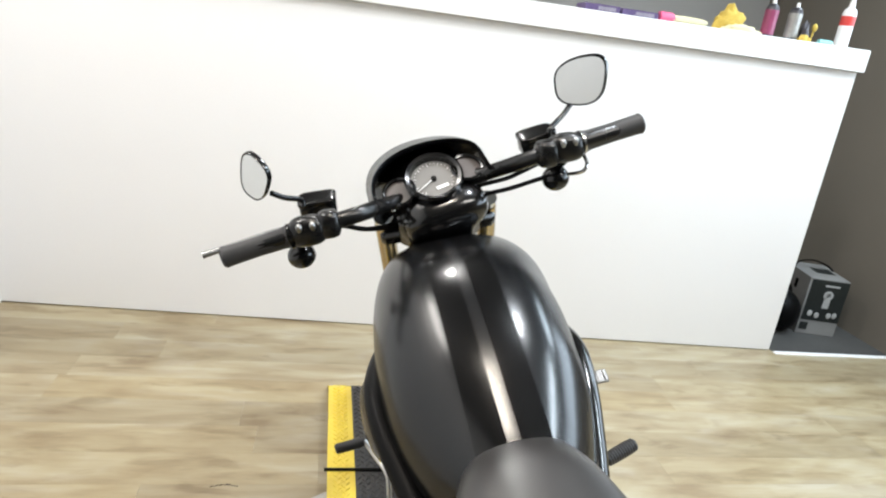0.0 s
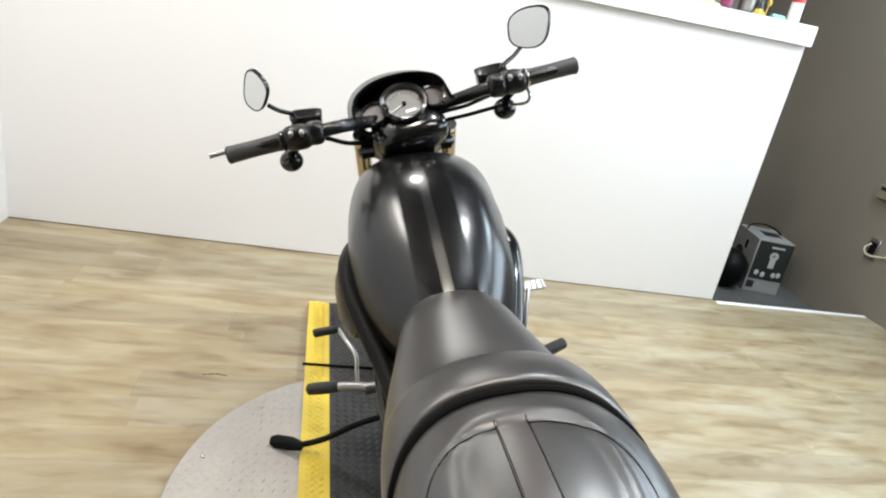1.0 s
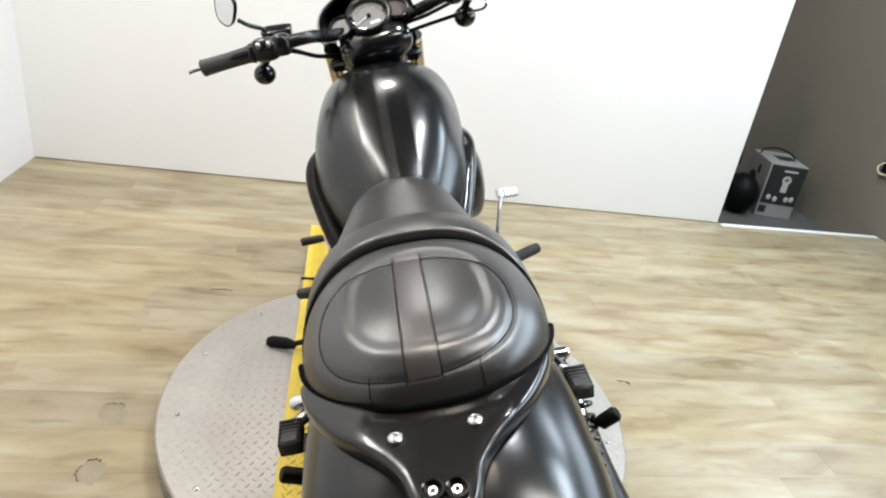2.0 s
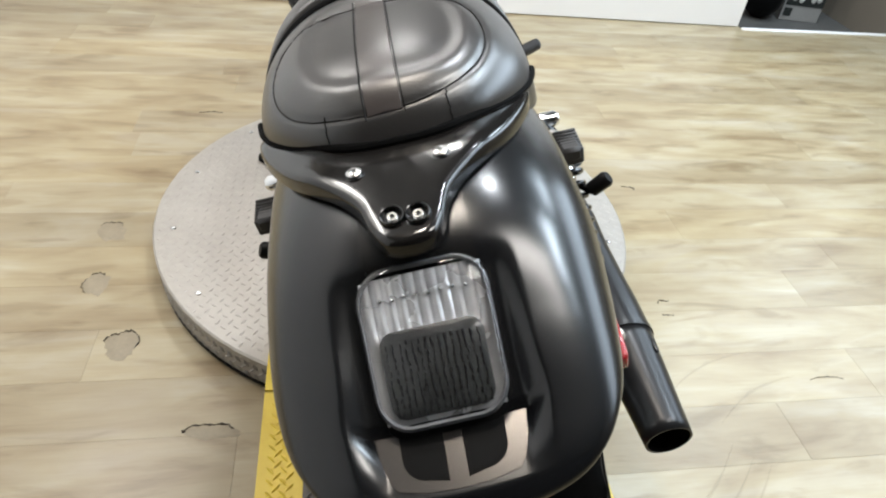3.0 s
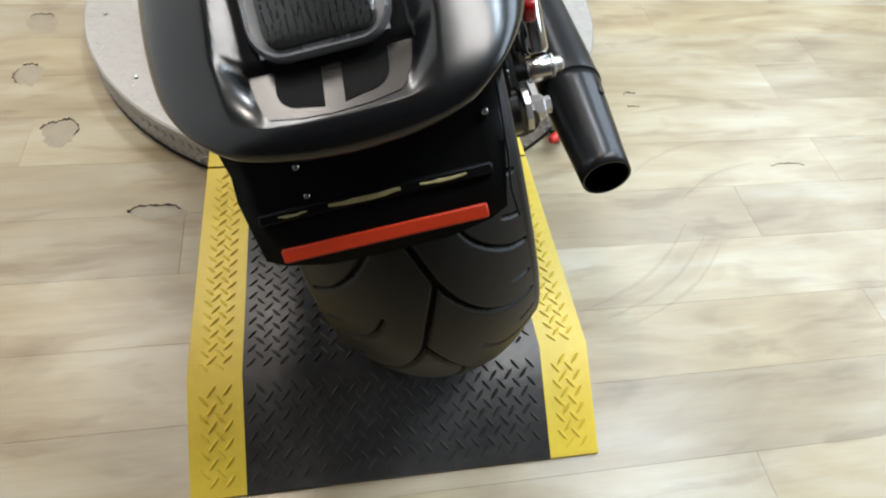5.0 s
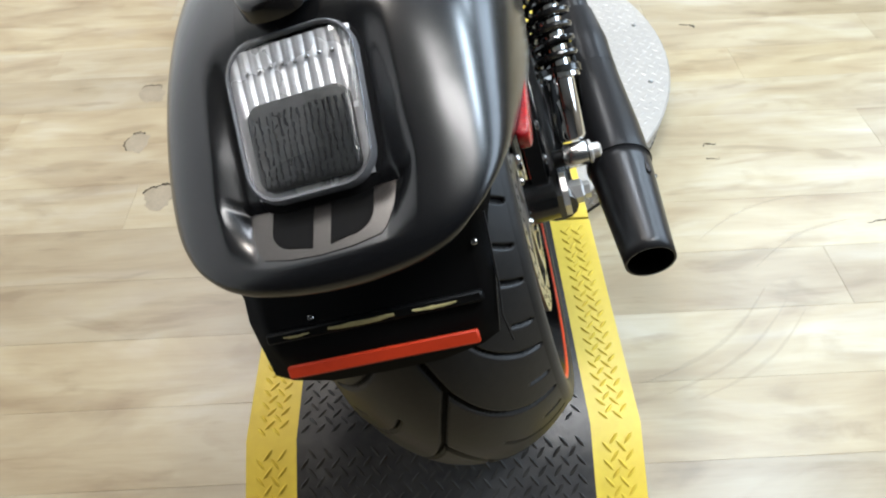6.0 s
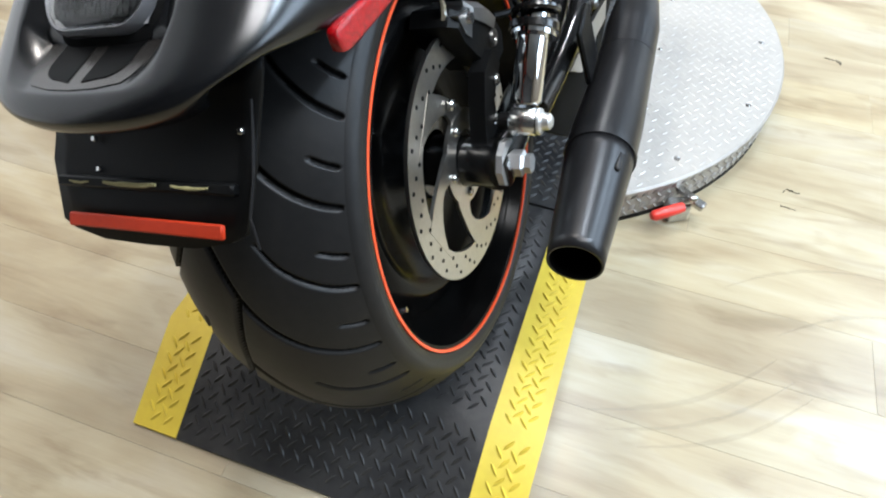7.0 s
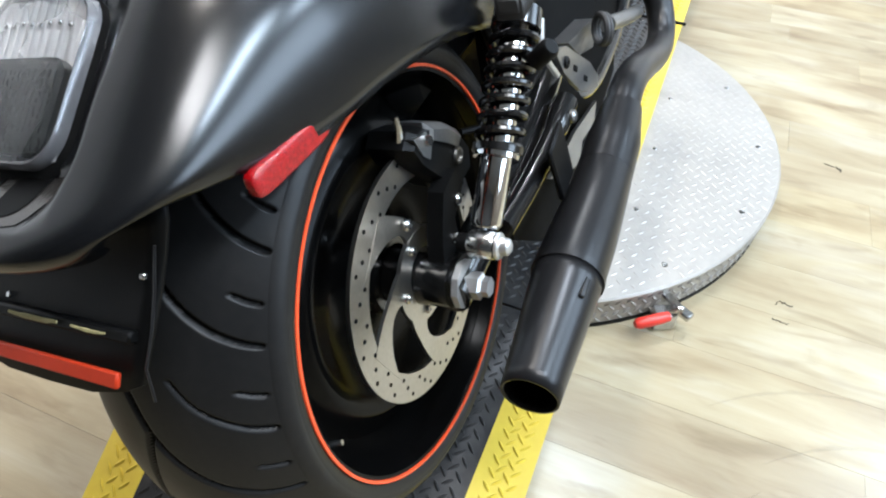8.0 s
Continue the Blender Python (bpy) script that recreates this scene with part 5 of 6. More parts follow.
# side stand
stand = part("side_stand", Geo().tube(smooth_line([(-0.150, 1.060, 0.225), (-0.240, 1.085, 0.190), (-0.330, 1.098, 0.152), (-0.405, 1.120, 0.128)]), 0.0085, 12), matt_black, bike, "black side stand with a flat foot")
part("stand_foot", Geo().tube([(-0.395, 1.112, 0.128), (-0.425, 1.130, 0.130), (-0.470, 1.150, 0.133), (-0.485, 1.156, 0.134)], [0.012, 0.019, 0.019, 0.012], 14, squash=0.55), matt_black, stand)

# front wheel and fork
AXLE_F = Vector((0, 1.70, 0.322))
front = part("front_wheel", Geo().rev([(-0.05, 0.25), (-0.056, 0.25), (-0.053, 0.238), (-0.03, 0.22), (0.03, 0.22), (0.053, 0.238), (0.056, 0.25), (0.05, 0.25)], AXLE_F, (1, 0, 0), 64), gloss_black, bike, "gloss black cast front wheel")
part("tyre", Geo().loft(tyre_rows(0.062, 0.325, 0.032, 0.246, 120, lambda a, u: 0.0, AXLE_F)), rubber, front, sharp=60)
part("hub", Geo().rev([(-0.06, 0.0), (-0.06, 0.03), (0.06, 0.03), (0.06, 0.0)], AXLE_F, (1, 0, 0), 24), gloss_black, front)
for i in range(5):
    a = 2 * math.pi * i / 5
    part("spoke", Geo().tube([AXLE_F + Vector((0, 0.03 * math.cos(a), 0.03 * math.sin(a))), AXLE_F + Vector((0, 0.225 * math.cos(a + 0.2), 0.225 * math.sin(a + 0.2)))], [0.022, 0.016], 10), gloss_black, front)
for side in (1, -1):
    part("brake_disc", Geo().rev([(0.064, 0.09), (0.064, 0.15), (0.068, 0.15), (0.068, 0.09)], AXLE_F, (side, 0, 0), 48, closed=True), disc_steel, front)
fork = part("front_fork", Geo().box((0, 1.262, 0.915), (0.250, 0.075, 0.040), Euler((radians(32), 0, 0)), 0.010).box((0, 1.310, 0.735), (0.250, 0.075, 0.035), Euler((radians(32), 0, 0)), 0.010), gloss_black, bike, "black and gold front fork")
for side in (1, -1):
    up, low = Vector((0.112 * side, 1.245, 0.935)), Vector((0.112 * side, 1.63, 0.345))
    part("fork_tube", Geo().tube([up, up.lerp(low, 0.55)], 0.0205, 20), fork_gold, fork, "gold fork tube")
    part("fork_slider", Geo().tube([up.lerp(low, 0.5), low], 0.030, 20), gloss_black, fork)
    part("fork_cap", Geo().tube([up + (up - low).normalized() * 0.006, up + (up - low).normalized() * 0.018], 0.021, 18), chrome, fork)
rows = []
for k in range(13):
    a = radians(20 + 130 * k / 12)
    rows.append([AXLE_F + Vector((u, 0.355 * math.cos(a) * s, 0.355 * math.sin(a) * s)) for u, s in ((-0.078, 0.90), (-0.070, 0.97), (-0.035, 1.0), (0, 1.01), (0.035, 1.0), (0.070, 0.97), (0.078, 0.90))])
part("front_fender", Geo().loft(rows), satin_black, bike, "satin black front fender", thick=0.003)

# steering: bars, gauges, mirrors
GL, GR = Vector((-0.408, 1.078, 0.976)), Vector((0.406, 1.122, 1.076))
bar_axis = (GR - GL).normalized()
MIDDLE = Vector((0.0, 1.240, 0.985))
bars = part("handlebar", Geo().tube(smooth_line([GL, GL + bar_axis * 0.24, Vector((-0.108, 1.178, 0.990)), MIDDLE, Vector((0.120, 1.205, 1.012)), GR - bar_axis * 0.20, GR]), 0.0155, 16), semi_black, bike, "black drag handlebar")
for side, end in ((-1, GL), (1, GR)):
    d = (bar_axis * -side)
    pts = [end + d * s for s in (-0.004, 0.0, 0.006, 0.06, 0.110, 0.118)]
    part("grip", Geo().tube(pts, [0.017, 0.0205, 0.0195, 0.0185, 0.0195, 0.0215], 20), grip_rubber, bars, "black rubber grip")
    hub = end + d * 0.155
    box = part("switch_housing", Geo().blob(hub, (0.036, 0.026, 0.028), Euler((0, 0, 0)), 12, 18, 0.7), semi_black, bars, "black switch housing")
    for k in range(2):
        part("switch_button", Geo().box(hub + Vector((0.012 - 0.024 * k, -0.022, 0.012)), (0.011, 0.012, 0.018), Euler((radians(30), 0, 0)), 0.003), cast_alloy, box, "grey switch button")
    part("throttle_ring", Geo().tube([end + d * 0.120, end + d * 0.125], 0.0235, 20), zinc if side > 0 else gloss_black, box)
    part("clamp_block", Geo().blob(end + d * 0.195, (0.022, 0.024, 0.026), None, 10, 14, 0.6), semi_black, box)
    res_c = Vector((0.225, 1.213, 1.056)) if side > 0 else Vector((-0.236, 1.213, 1.002))
    turn = Euler((radians(12), 0, radians(2 * side)))
    turn = Matrix.Rotation(radians(-7 if side > 0 else 1), 3, "Y") @ turn.to_matrix()
    part("fluid_reservoir", Geo().blob(res_c, (0.037, 0.026, 0.021), turn.to_euler(), 14, 28, 0.42).blob(res_c + turn @ Vector((0, 0, 0.018)), (0.039, 0.028, 0.007), turn.to_euler(), 10, 28, 0.42), gloss_black, bars, "black fluid reservoir")
    lever_a, lever_b = end + d * 0.185 + Vector((0, 0.035, 0.0)), end + d * (-0.055 if side < 0 else 0.02) + Vector((0, 0.095, -0.010 if side < 0 else -0.03))
    part("hand_lever", Geo().tube([lever_a, lever_a.lerp(lever_b, 0.45) + Vector((0, 0.016, 0)), lever_b, lever_b - d * 0.006], [0.009, 0.0075, 0.0065, 0.008], 12, squash=0.7), cast_alloy if side < 0 else gloss_black, bars, "alloy clutch lever" if side < 0 else "black brake lever")
    sig = Vector((-0.284, 1.160, 0.925)) if side < 0 else Vector((0.243, 1.165, 0.986))
    part("turn_signal", Geo().blob(sig, (0.028, 0.028, 0.026), None, 12, 18).tube([sig + Vector((0, 0, 0.02)), hub + Vector((0.005, 0, -0.015))], 0.010, 10), gloss_black, bars, "round black turn signal")

for side in (1, -1):
    c = Vector((0.318, 1.191, 1.165)) if side > 0 else Vector((-0.330, 1.135, 1.098))
    face = Matrix.Rotation(radians(-7), 3, "Y") @ Euler((radians(-3 if side > 0 else 4), 0, radians(-40 if side > 0 else -48))).to_matrix()
    if side < 0:
        face = face @ Matrix.Rotation(radians(36), 3, "Y")
    outline = []
    w2, h2 = (0.054, 0.048) if side > 0 else (0.034, 0.053)
    for k in range(40):
        a = 2 * math.pi * k / 40
        x = w2 * math.copysign(abs(math.cos(a)) ** 0.64, math.cos(a))
        y = h2 * math.copysign(abs(math.sin(a)) ** 0.64, math.sin(a))
        x *= 1 + 0.10 * (y / h2)
        x += (0.008 if side > 0 else 0.006) * (y / h2)
        y *= 1 - 0.18 * (x * side / w2 < 0) * abs(x / w2)
        outline.append((x, y))
    rows = [[c + face @ Vector((x * s, dy, y * s)) for x, y in outline] for s, dy in ((0.3, 0.013), (0.75, 0.011), (1.0, 0.004), (1.02, 0.0), (1.0, -0.0055), (0.93, -0.0035))]
    mirror = part("mirror", Geo().loft(rows, True, True), gloss_black, bars, "black rear-view mirror on a bent stem")
    part("mirror_glass", Geo().loft([[c + face @ Vector((x * s, dy, y * s)) for x, y in outline] for s, dy in ((0.935, -0.002), (0.925, -0.0047))], True, True), mirror_glass, mirror, "mirror glass")
    foot = Vector((0.243, 1.180, 1.070)) if side > 0 else Vector((-0.262, 1.185, 1.015))
    low = c + face @ Vector((-0.55 * w2 * side, 0.01, -h2 * 0.85))
    if side < 0:
        low = c + face @ Vector((w2 * 0.9, 0.010, -h2 * 0.45))
    part("mirror_stem", Geo().tube(smooth_line([foot, foot + Vector((0.002 * side, 0, 0.014)), foot.lerp(low, 0.6) + Vector((0, 0, 0.002)), low]), 0.0055, 10), gloss_black, mirror)

tilt = Matrix.Rotation(radians(-4), 3, "Y") @ Euler((radians(38), 0, 0)).to_matrix() @ Matrix.Rotation(radians(8), 3, "Z")
GAUGE = Vector((0.002, 1.205, 1.018))


def gauge_point(x, y, z):
    return GAUGE + tilt @ Vector((x, y, z))


cluster = part("instrument_panel", Geo().rev([(-0.065, 0.0), (-0.065, 0.038), (-0.02, 0.058), (0.010, 0.0610), (0.0145, 0.057), (0.012, 0.0500), (-0.002, 0.0475), (-0.002, 0.0)], GAUGE, tilt @ Vector((0, 0, 1)), 48), gloss_black, bike, "round instrument cluster with two side dials")
part("dial", Geo().rev([(0.0, 0.048), (0.001, 0.048), (0.001, 0.0)], GAUGE - tilt @ Vector((0, 0, 0.002)), tilt @ Vector((0, 0, 1)), 40), dial_face, cluster, "grey dial face")
part("needle", Geo().box(gauge_point(-0.0190, -0.0086, 0.003), (0.046, 0.0022, 0.0015), tilt @ Matrix.Rotation(radians(24), 3, "Z"), 0.0005), needle_white, cluster, "white needle")
part("needle_hub", Geo().rev([(0.0, 0.006), (0.004, 0.0055), (0.004, 0.0)], gauge_point(0, 0, 0.001), tilt @ Vector((0, 0, 1)), 16), matt_black, cluster)
g = Geo()
for k in range(25):
    a = radians(225 - 270 * k / 24)
    long = 0.006 if k % 3 == 0 else 0.003
    g.box(gauge_point(math.cos(a) * (0.042 - long / 2), math.sin(a) * (0.042 - long / 2), 0.0), (long, 0.0009, 0.0006), tilt @ Matrix.Rotation(a, 3, "Z"))
g.box(gauge_point(0.010, -0.024, 0.0), (0.026, 0.008, 0.0008), tilt)
part("dial_marks", g, needle_white, cluster)
for side in (1, -1):
    c = gauge_point(0.074 * side, 0.004, -0.010)
    ax = tilt @ Vector((0.12 * side, 0, 1))
    sub = part("side_dial", Geo().rev([(-0.03, 0.0), (-0.03, 0.02), (0.0, 0.036), (0.006, 0.036), (0.008, 0.033), (0.006, 0.029), (0.0, 0.028), (0.0, 0.0)], c, ax, 36), gloss_black, cluster)
    part("side_dial_face", Geo().rev([(0.0, 0.0285), (0.001, 0.0285), (0.001, 0.0)], c, ax, 30), dial_dark, sub)
part("gauge_base", Geo().blob(gauge_point(0, -0.055, -0.050), (0.092, 0.045, 0.050), tilt, 12, 20, 0.75), gloss_black, cluster)
g = Geo()
for x in (-0.045, 0.045):
    g.tube([gauge_point(x, -0.01, -0.03), Vector((x * 1.2, 1.20, 0.93))], 0.016, 12)
g.box((0, 1.215, 0.930), (0.170, 0.085, 0.120), Euler((radians(30), 0, 0)), 0.025)
part("bar_riser", g, gloss_black, cluster)

# cowl over the headlight
rows = []
for k in range(25):
    a = math.pi * k / 24
    x, y = -0.117 * math.cos(a) - 0.013 + 0.010 * max(0.0, -math.cos(a)), math.sin(a) ** (0.66 - 0.30 * max(0.0, (k - 12) / 12))
    inner = gauge_point(x * 0.95, -0.030 + 0.114 * y, 0.006)
    edge = gauge_point(x * 1.01, -0.036 + 0.127 * y, 0.014)
    mid = gauge_point(x * 1.06, -0.010 + 0.152 * y, -0.030)
    low = gauge_point(x * 1.0, 0.045 + 0.090 * y, -0.100)
    nose = gauge_point(x * 0.75, 0.090 + 0.040 * y, -0.150)
    rows.append([inner, edge, mid, low, nose])
cowl = part("headlight_cowl", Geo().loft(rows), satin_black, bike, "satin black headlight cowl", sharp=50, thick=0.003)
part("headlight", Geo().blob(gauge_point(0, 0.075, -0.11), (0.085, 0.085, 0.07), tilt, 14, 24), gloss_black, cowl)

# cables
for pts in (
    [(0.225, 1.155, 1.030), (0.170, 1.160, 1.012), (0.142, 1.170, 1.002), (0.094, 1.210, 0.986), (0.05, 1.235, 0.965)],
    [(0.240, 1.155, 0.997), (0.197, 1.160, 0.990), (0.146, 1.170, 0.980), (0.100, 1.210, 0.965), (0.05, 1.235, 0.945)],
    [(-0.240, 1.165, 0.990), (-0.196, 1.170, 0.969), (-0.160, 1.180, 0.951), (-0.132, 1.200, 0.940), (-0.06, 1.235, 0.930)],
    [(-0.245, 1.170, 0.980), (-0.190, 1.178, 0.962), (-0.155, 1.190, 0.945), (-0.120, 1.210, 0.934), (-0.05, 1.240, 0.920)],
):
    part("cable", Geo().tube(smooth_line(pts), 0.0048, 8), matt_black, bars, "black control cable")
part("throttle_loop", Geo().tube(smooth_line([(0.291, 1.130, 1.036), (0.294, 1.118, 1.016), (0.281, 1.113, 1.004), (0.252, 1.120, 1.002)]), 0.0035, 8), chrome, bars)

# ---- things on the ledge and behind the wall ----
def ledge_place(x, y=0.07):
    c, s = math.cos(ASKEW), math.sin(ASKEW)
    return WEST + c * x - s * y, NORTH_W + s * x + c * y


LEDGE_TOP = 1.553
purple = surface("purple_printed_card", (0.10, 0.065, 0.17), 0.5, amount=0.3, large=8, fine=60)
pink = surface("pink_plastic", (0.75, 0.12, 0.25), 0.4, amount=0.2)
cream = surface("cream_cloth", (0.72, 0.66, 0.42), 0.8, amount=0.2, large=14, fine=120, bump=0.4)
yellow_cloth = surface("yellow_cloth", (0.62, 0.44, 0.08), 0.85, amount=0.3, large=18, fine=140, bump=0.6)
can_dark = surface("dark_printed_can", (0.06, 0.055, 0.06), 0.3, 0.3, amount=0.4, large=18, fine=90)
can_pink = surface("magenta_can_label", (0.28, 0.05, 0.12), 0.35, amount=0.3, large=20, fine=90)
can_grey = surface("grey_can_label", (0.38, 0.37, 0.34), 0.35, 0.3, amount=0.4, large=25, fine=90)
bottle_white = surface("white_plastic_bottle", (0.80, 0.79, 0.77), 0.35, amount=0.06)
bottle_red = surface("red_bottle_label", (0.62, 0.05, 0.04), 0.4, amount=0.15)
teal = surface("pale_teal_plastic", (0.25, 0.55, 0.55), 0.35, amount=0.2)


def card_box(x, length, h, label, material):
    X, Y = ledge_place(x)
    ob = thing("carton", label, "carton", pose(X, Y, LEDGE_TOP, 0, 0, math.degrees(ASKEW)))
    part("carton_body", Geo().box((0, 0, h / 2), (length, 0.12, h), chamfer=0.002), material, ob)
    part("carton_label", Geo().box((0.02, -0.0612, h / 2), (length * 0.5, 0.002, h * 0.5)), surface("pale_carton_label", (0.30, 0.27, 0.33), 0.5), ob)


card_box(2.50, 0.16, 0.030, "flat purple printed carton on the white ledge", purple)
card_box(2.675, 0.17, 0.028, "flat violet printed carton on the white ledge", purple)
X, Y = ledge_place(2.91)
cloth = tagged(part("folded_cloth", Geo().blob((0, 0, 0.018), (0.11, 0.045, 0.018), None, 10, 24, 0.7), cream), "cream folded polishing cloth on the ledge", "cloth")
cloth.matrix_world = pose(X, Y, LEDGE_TOP, 0, 0, math.degrees(ASKEW))
tube_ob = thing("polish_tube", "small pink plastic polish tube on the ledge", "tube", pose(*ledge_place(2.795, 0.02), LEDGE_TOP, 0, 0, 0))
part("tube_body", Geo().tube([(-0.03, 0, 0.02), (0.03, 0, 0.02), (0.045, 0, 0.02)], [0.02, 0.02, 0.008], 16), pink, tube_ob)


def crumpled(name, label, x, size, material, seed, y=0.07):
    X, Y = ledge_place(x, y)
    g = Geo()
    rows = []
    rnd = random.Random(seed)
    n, s = 14, 26
    off = rnd.random() * 50
    for i in range(n + 1):
        a = math.pi / 2 * (1 - i / n)
        row = []
        for k in range(s):
            b = 2 * math.pi * k / s
            p = Vector((math.cos(a) * math.cos(b), math.cos(a) * math.sin(b), math.sin(a)))
            q = 1 + 0.35 * noise.noise(p * 2.2 + Vector((off, 0, 0))) + 0.2 * noise.noise(p * 5 + Vector((0, off, 0)))
            row.append((p.x * size[0] * q, p.y * size[1] * q, max(0.0, p.z * size[2] * q)))
        rows.append(row)
    ob = tagged(part(name, g.loft(rows[::-1], True, True), material, sharp=80), label, "cloth")
    ob.matrix_world = pose(X, Y, LEDGE_TOP + 0.001)
    return ob


crumpled("yellow_cloth", "crumpled yellow polishing cloth on the ledge", 3.125, (0.075, 0.055, 0.100), yellow_cloth, 4)
crumpled("white_rag", "crumpled cream rag on the ledge", 3.16, (0.10, 0.045, 0.030), cream, 9, 0.02)


def spray_can(x, label, body, cap):
    X, Y = ledge_place(x)
    ob = thing("spray_can", label, "spray can", pose(X, Y, LEDGE_TOP), group="spray cans on the ledge")
    part("can_body", Geo().rev([(0, 0.0), (0, 0.027), (0.004, 0.029), (0.125, 0.029), (0.14, 0.022), (0.145, 0.014), (0.145, 0.0)], (0, 0, 0), (0, 0, 1), 28), can_dark, ob)
    part("can_label", Geo().rev([(0.012, 0.0), (0.012, 0.0297), (0.118, 0.0297), (0.118, 0.0)], (0, 0, 0), (0, 0, 1), 28), body, ob)
    part("nozzle", Geo().rev([(0.145, 0.0), (0.145, 0.009), (0.165, 0.007), (0.166, 0.0)], (0, 0, 0), (0, 0, 1), 14), cap, ob)


spray_can(3.32, "magenta and black aerosol spray can on the ledge", can_pink, bottle_white)
spray_can(3.44, "grey printed aerosol spray can on the ledge", can_grey, bottle_white)
crumpled("black_rag", "small dark crumpled cloth beside the spray cans", 3.490, (0.022, 0.02, 0.085), can_dark, 12, 0.05)
crumpled("yellow_sponge", "small yellow sponge on the ledge", 3.475, (0.03, 0.022, 0.028), yellow_cloth, 15, 0.015)
X, Y = ledge_place(3.545)
flower = tagged(part("yellow_brush", Geo().tube([(0, 0, 0.0), (0.004, 0, 0.06)], 0.004, 8).blob((0.006, 0, 0.07), (0.012, 0.012, 0.018)), yellow_cloth), "small yellow brush standing on the ledge", "brush")
flower.matrix_world = pose(X, Y, LEDGE_TOP)
X, Y = ledge_place(3.60)
teal_ob = thing("teal_tube", "small pale teal tube lying on the ledge", "tube", pose(X, Y - 0.03, LEDGE_TOP))
part("tube_body", Geo().tube([(-0.035, 0, 0.012), (0.03, 0, 0.012), (0.04, 0, 0.012)], [0.012, 0.012, 0.006], 14), teal, teal_ob)
X, Y = ledge_place(3.705)
bottle = thing("squeeze_bottle", "white plastic squeeze bottle with a red label band", "bottle", pose(X, Y, LEDGE_TOP))
part("bottle_body", Geo().rev([(0, 0.0), (0, 0.027), (0.006, 0.031), (0.150, 0.030), (0.170, 0.025), (0.178, 0.014), (0.180, 0.0)], (0, 0, 0), (0, 0, 1), 28), bottle_white, bottle)
part("bottle_label", Geo().rev([(0.098, 0.0), (0.098, 0.0312), (0.140, 0.0310), (0.140, 0.0)], (0, 0, 0), (0, 0, 1), 28), bottle_red, bottle, "red label band")
part("bottle_cap", Geo().rev([(0.176, 0.0), (0.176, 0.014), (0.20, 0.012), (0.225, 0.006), (0.226, 0.0)], (0, 0, 0), (0, 0, 1), 18), bottle_white, bottle)

carton_grey = surface("grey_printed_carton", (0.29, 0.285, 0.27), 0.6, amount=0.15, large=8, fine=80)
carton_dark = surface("dark_carton_print", (0.02, 0.024, 0.022), 0.5, amount=0.3, large=10, fine=80)
carton_pale = surface("pale_carton_print", (0.50, 0.50, 0.48), 0.5, amount=0.2)
CY, CZ = 3.72, -0.14
carton = thing("shipping_carton", "grey and dark printed product carton on the lower floor", "carton", pose(3.135, CY, CZ, 0, 0, -12))
part("carton_body", Geo().box((0, 0, 0.19), (0.25, 0.34, 0.38), chamfer=0.003), carton_grey, carton)
part("front_print", Geo().box((0.004, -0.1715, 0.235), (0.236, 0.003, 0.275)), carton_dark, carton, "dark printed front")
part("picture_bar", Geo().box((0.02, -0.1745, 0.338), (0.09, 0.003, 0.012)), carton_pale, carton)
part("picture_shape", Geo().rev([(0, 0.0), (0, 0.030), (0.003, 0.030), (0.003, 0.016), (0.0, 0.014)], (0.01, -0.173, 0.275), (0, -1, 0), 20).box((0.01, -0.1745, 0.218), (0.04, 0.003, 0.06)), carton_pale, carton)
for u, w in ((-0.07, 0.145), (-0.025, 0.135), (0.05, 0.14), (0.085, 0.145)):
    part("picture_shape", Geo().blob((u, -0.173, w), (0.016, 0.003, 0.020)), carton_pale, carton)
part("print_mark", Geo().box((-0.085, -0.1715, 0.055), (0.05, 0.003, 0.05)).box((-0.085, -0.1745, 0.055), (0.018, 0.003, 0.03)), carton_dark, carton)
part("top_label", Geo().box((0.03, 0.0, 0.381), (0.12, 0.10, 0.002)), carton_dark, carton)
# black slab for the shade inside the carry slot
part("carry_slot", Geo().box((-0.1255, -0.02, 0.29), (0.003, 0.03, 0.06)), soot, carton)
part("side_print", Geo().rev([(0, 0.0), (0.0, 0.06), (0.002, 0.06), (0.002, 0.0)], (-0.1255, 0.05, 0.20), (-1, 0, 0), 24), carton_dark, carton)
strap = tagged(part("carry_strap", Geo().tube(smooth_line([(-0.10, 0.06, 0.004), (-0.08, 0.05, 0.04), (0.0, 0.03, 0.055), (0.08, 0.0, 0.035), (0.12, -0.02, 0.004)]), 0.010, 8, squash=0.5), matt_black), "black webbing strap lying on the carton", "strap")
strap.matrix_world = pose(3.125, CY + 0.02, CZ + 0.3805)
helm = tagged(part("black_bag", Geo().blob((0, 0, 0.14), (0.12, 0.13, 0.14), None, 12, 18), matt_black), "black bag on the lower floor beside the carton", "bag")
helm.matrix_world = pose(2.845, 3.62, CZ)
can_ob = thing("shop_fan", "dark round shop fan behind the carton", "fan", pose(2.90, 4.10, CZ + 0.001, 0, 0, 20))
part("fan_drum", Geo().rev([(-0.08, 0.0), (-0.08, 0.18), (0.08, 0.18), (0.08, 0.0)], (0, 0, 0.22), (0, 1, 0.2), 32), matt_black, can_ob)
part("fan_hub", Geo().rev([(-0.1, 0.0), (-0.1, 0.05), (-0.08, 0.06)], (0, 0, 0.22), (0, 1, 0.2), 24), cast_alloy, can_ob)
part("fan_foot", Geo().box((0, 0, 0.02), (0.26, 0.18, 0.04), chamfer=0.006), cast_alloy, can_ob)

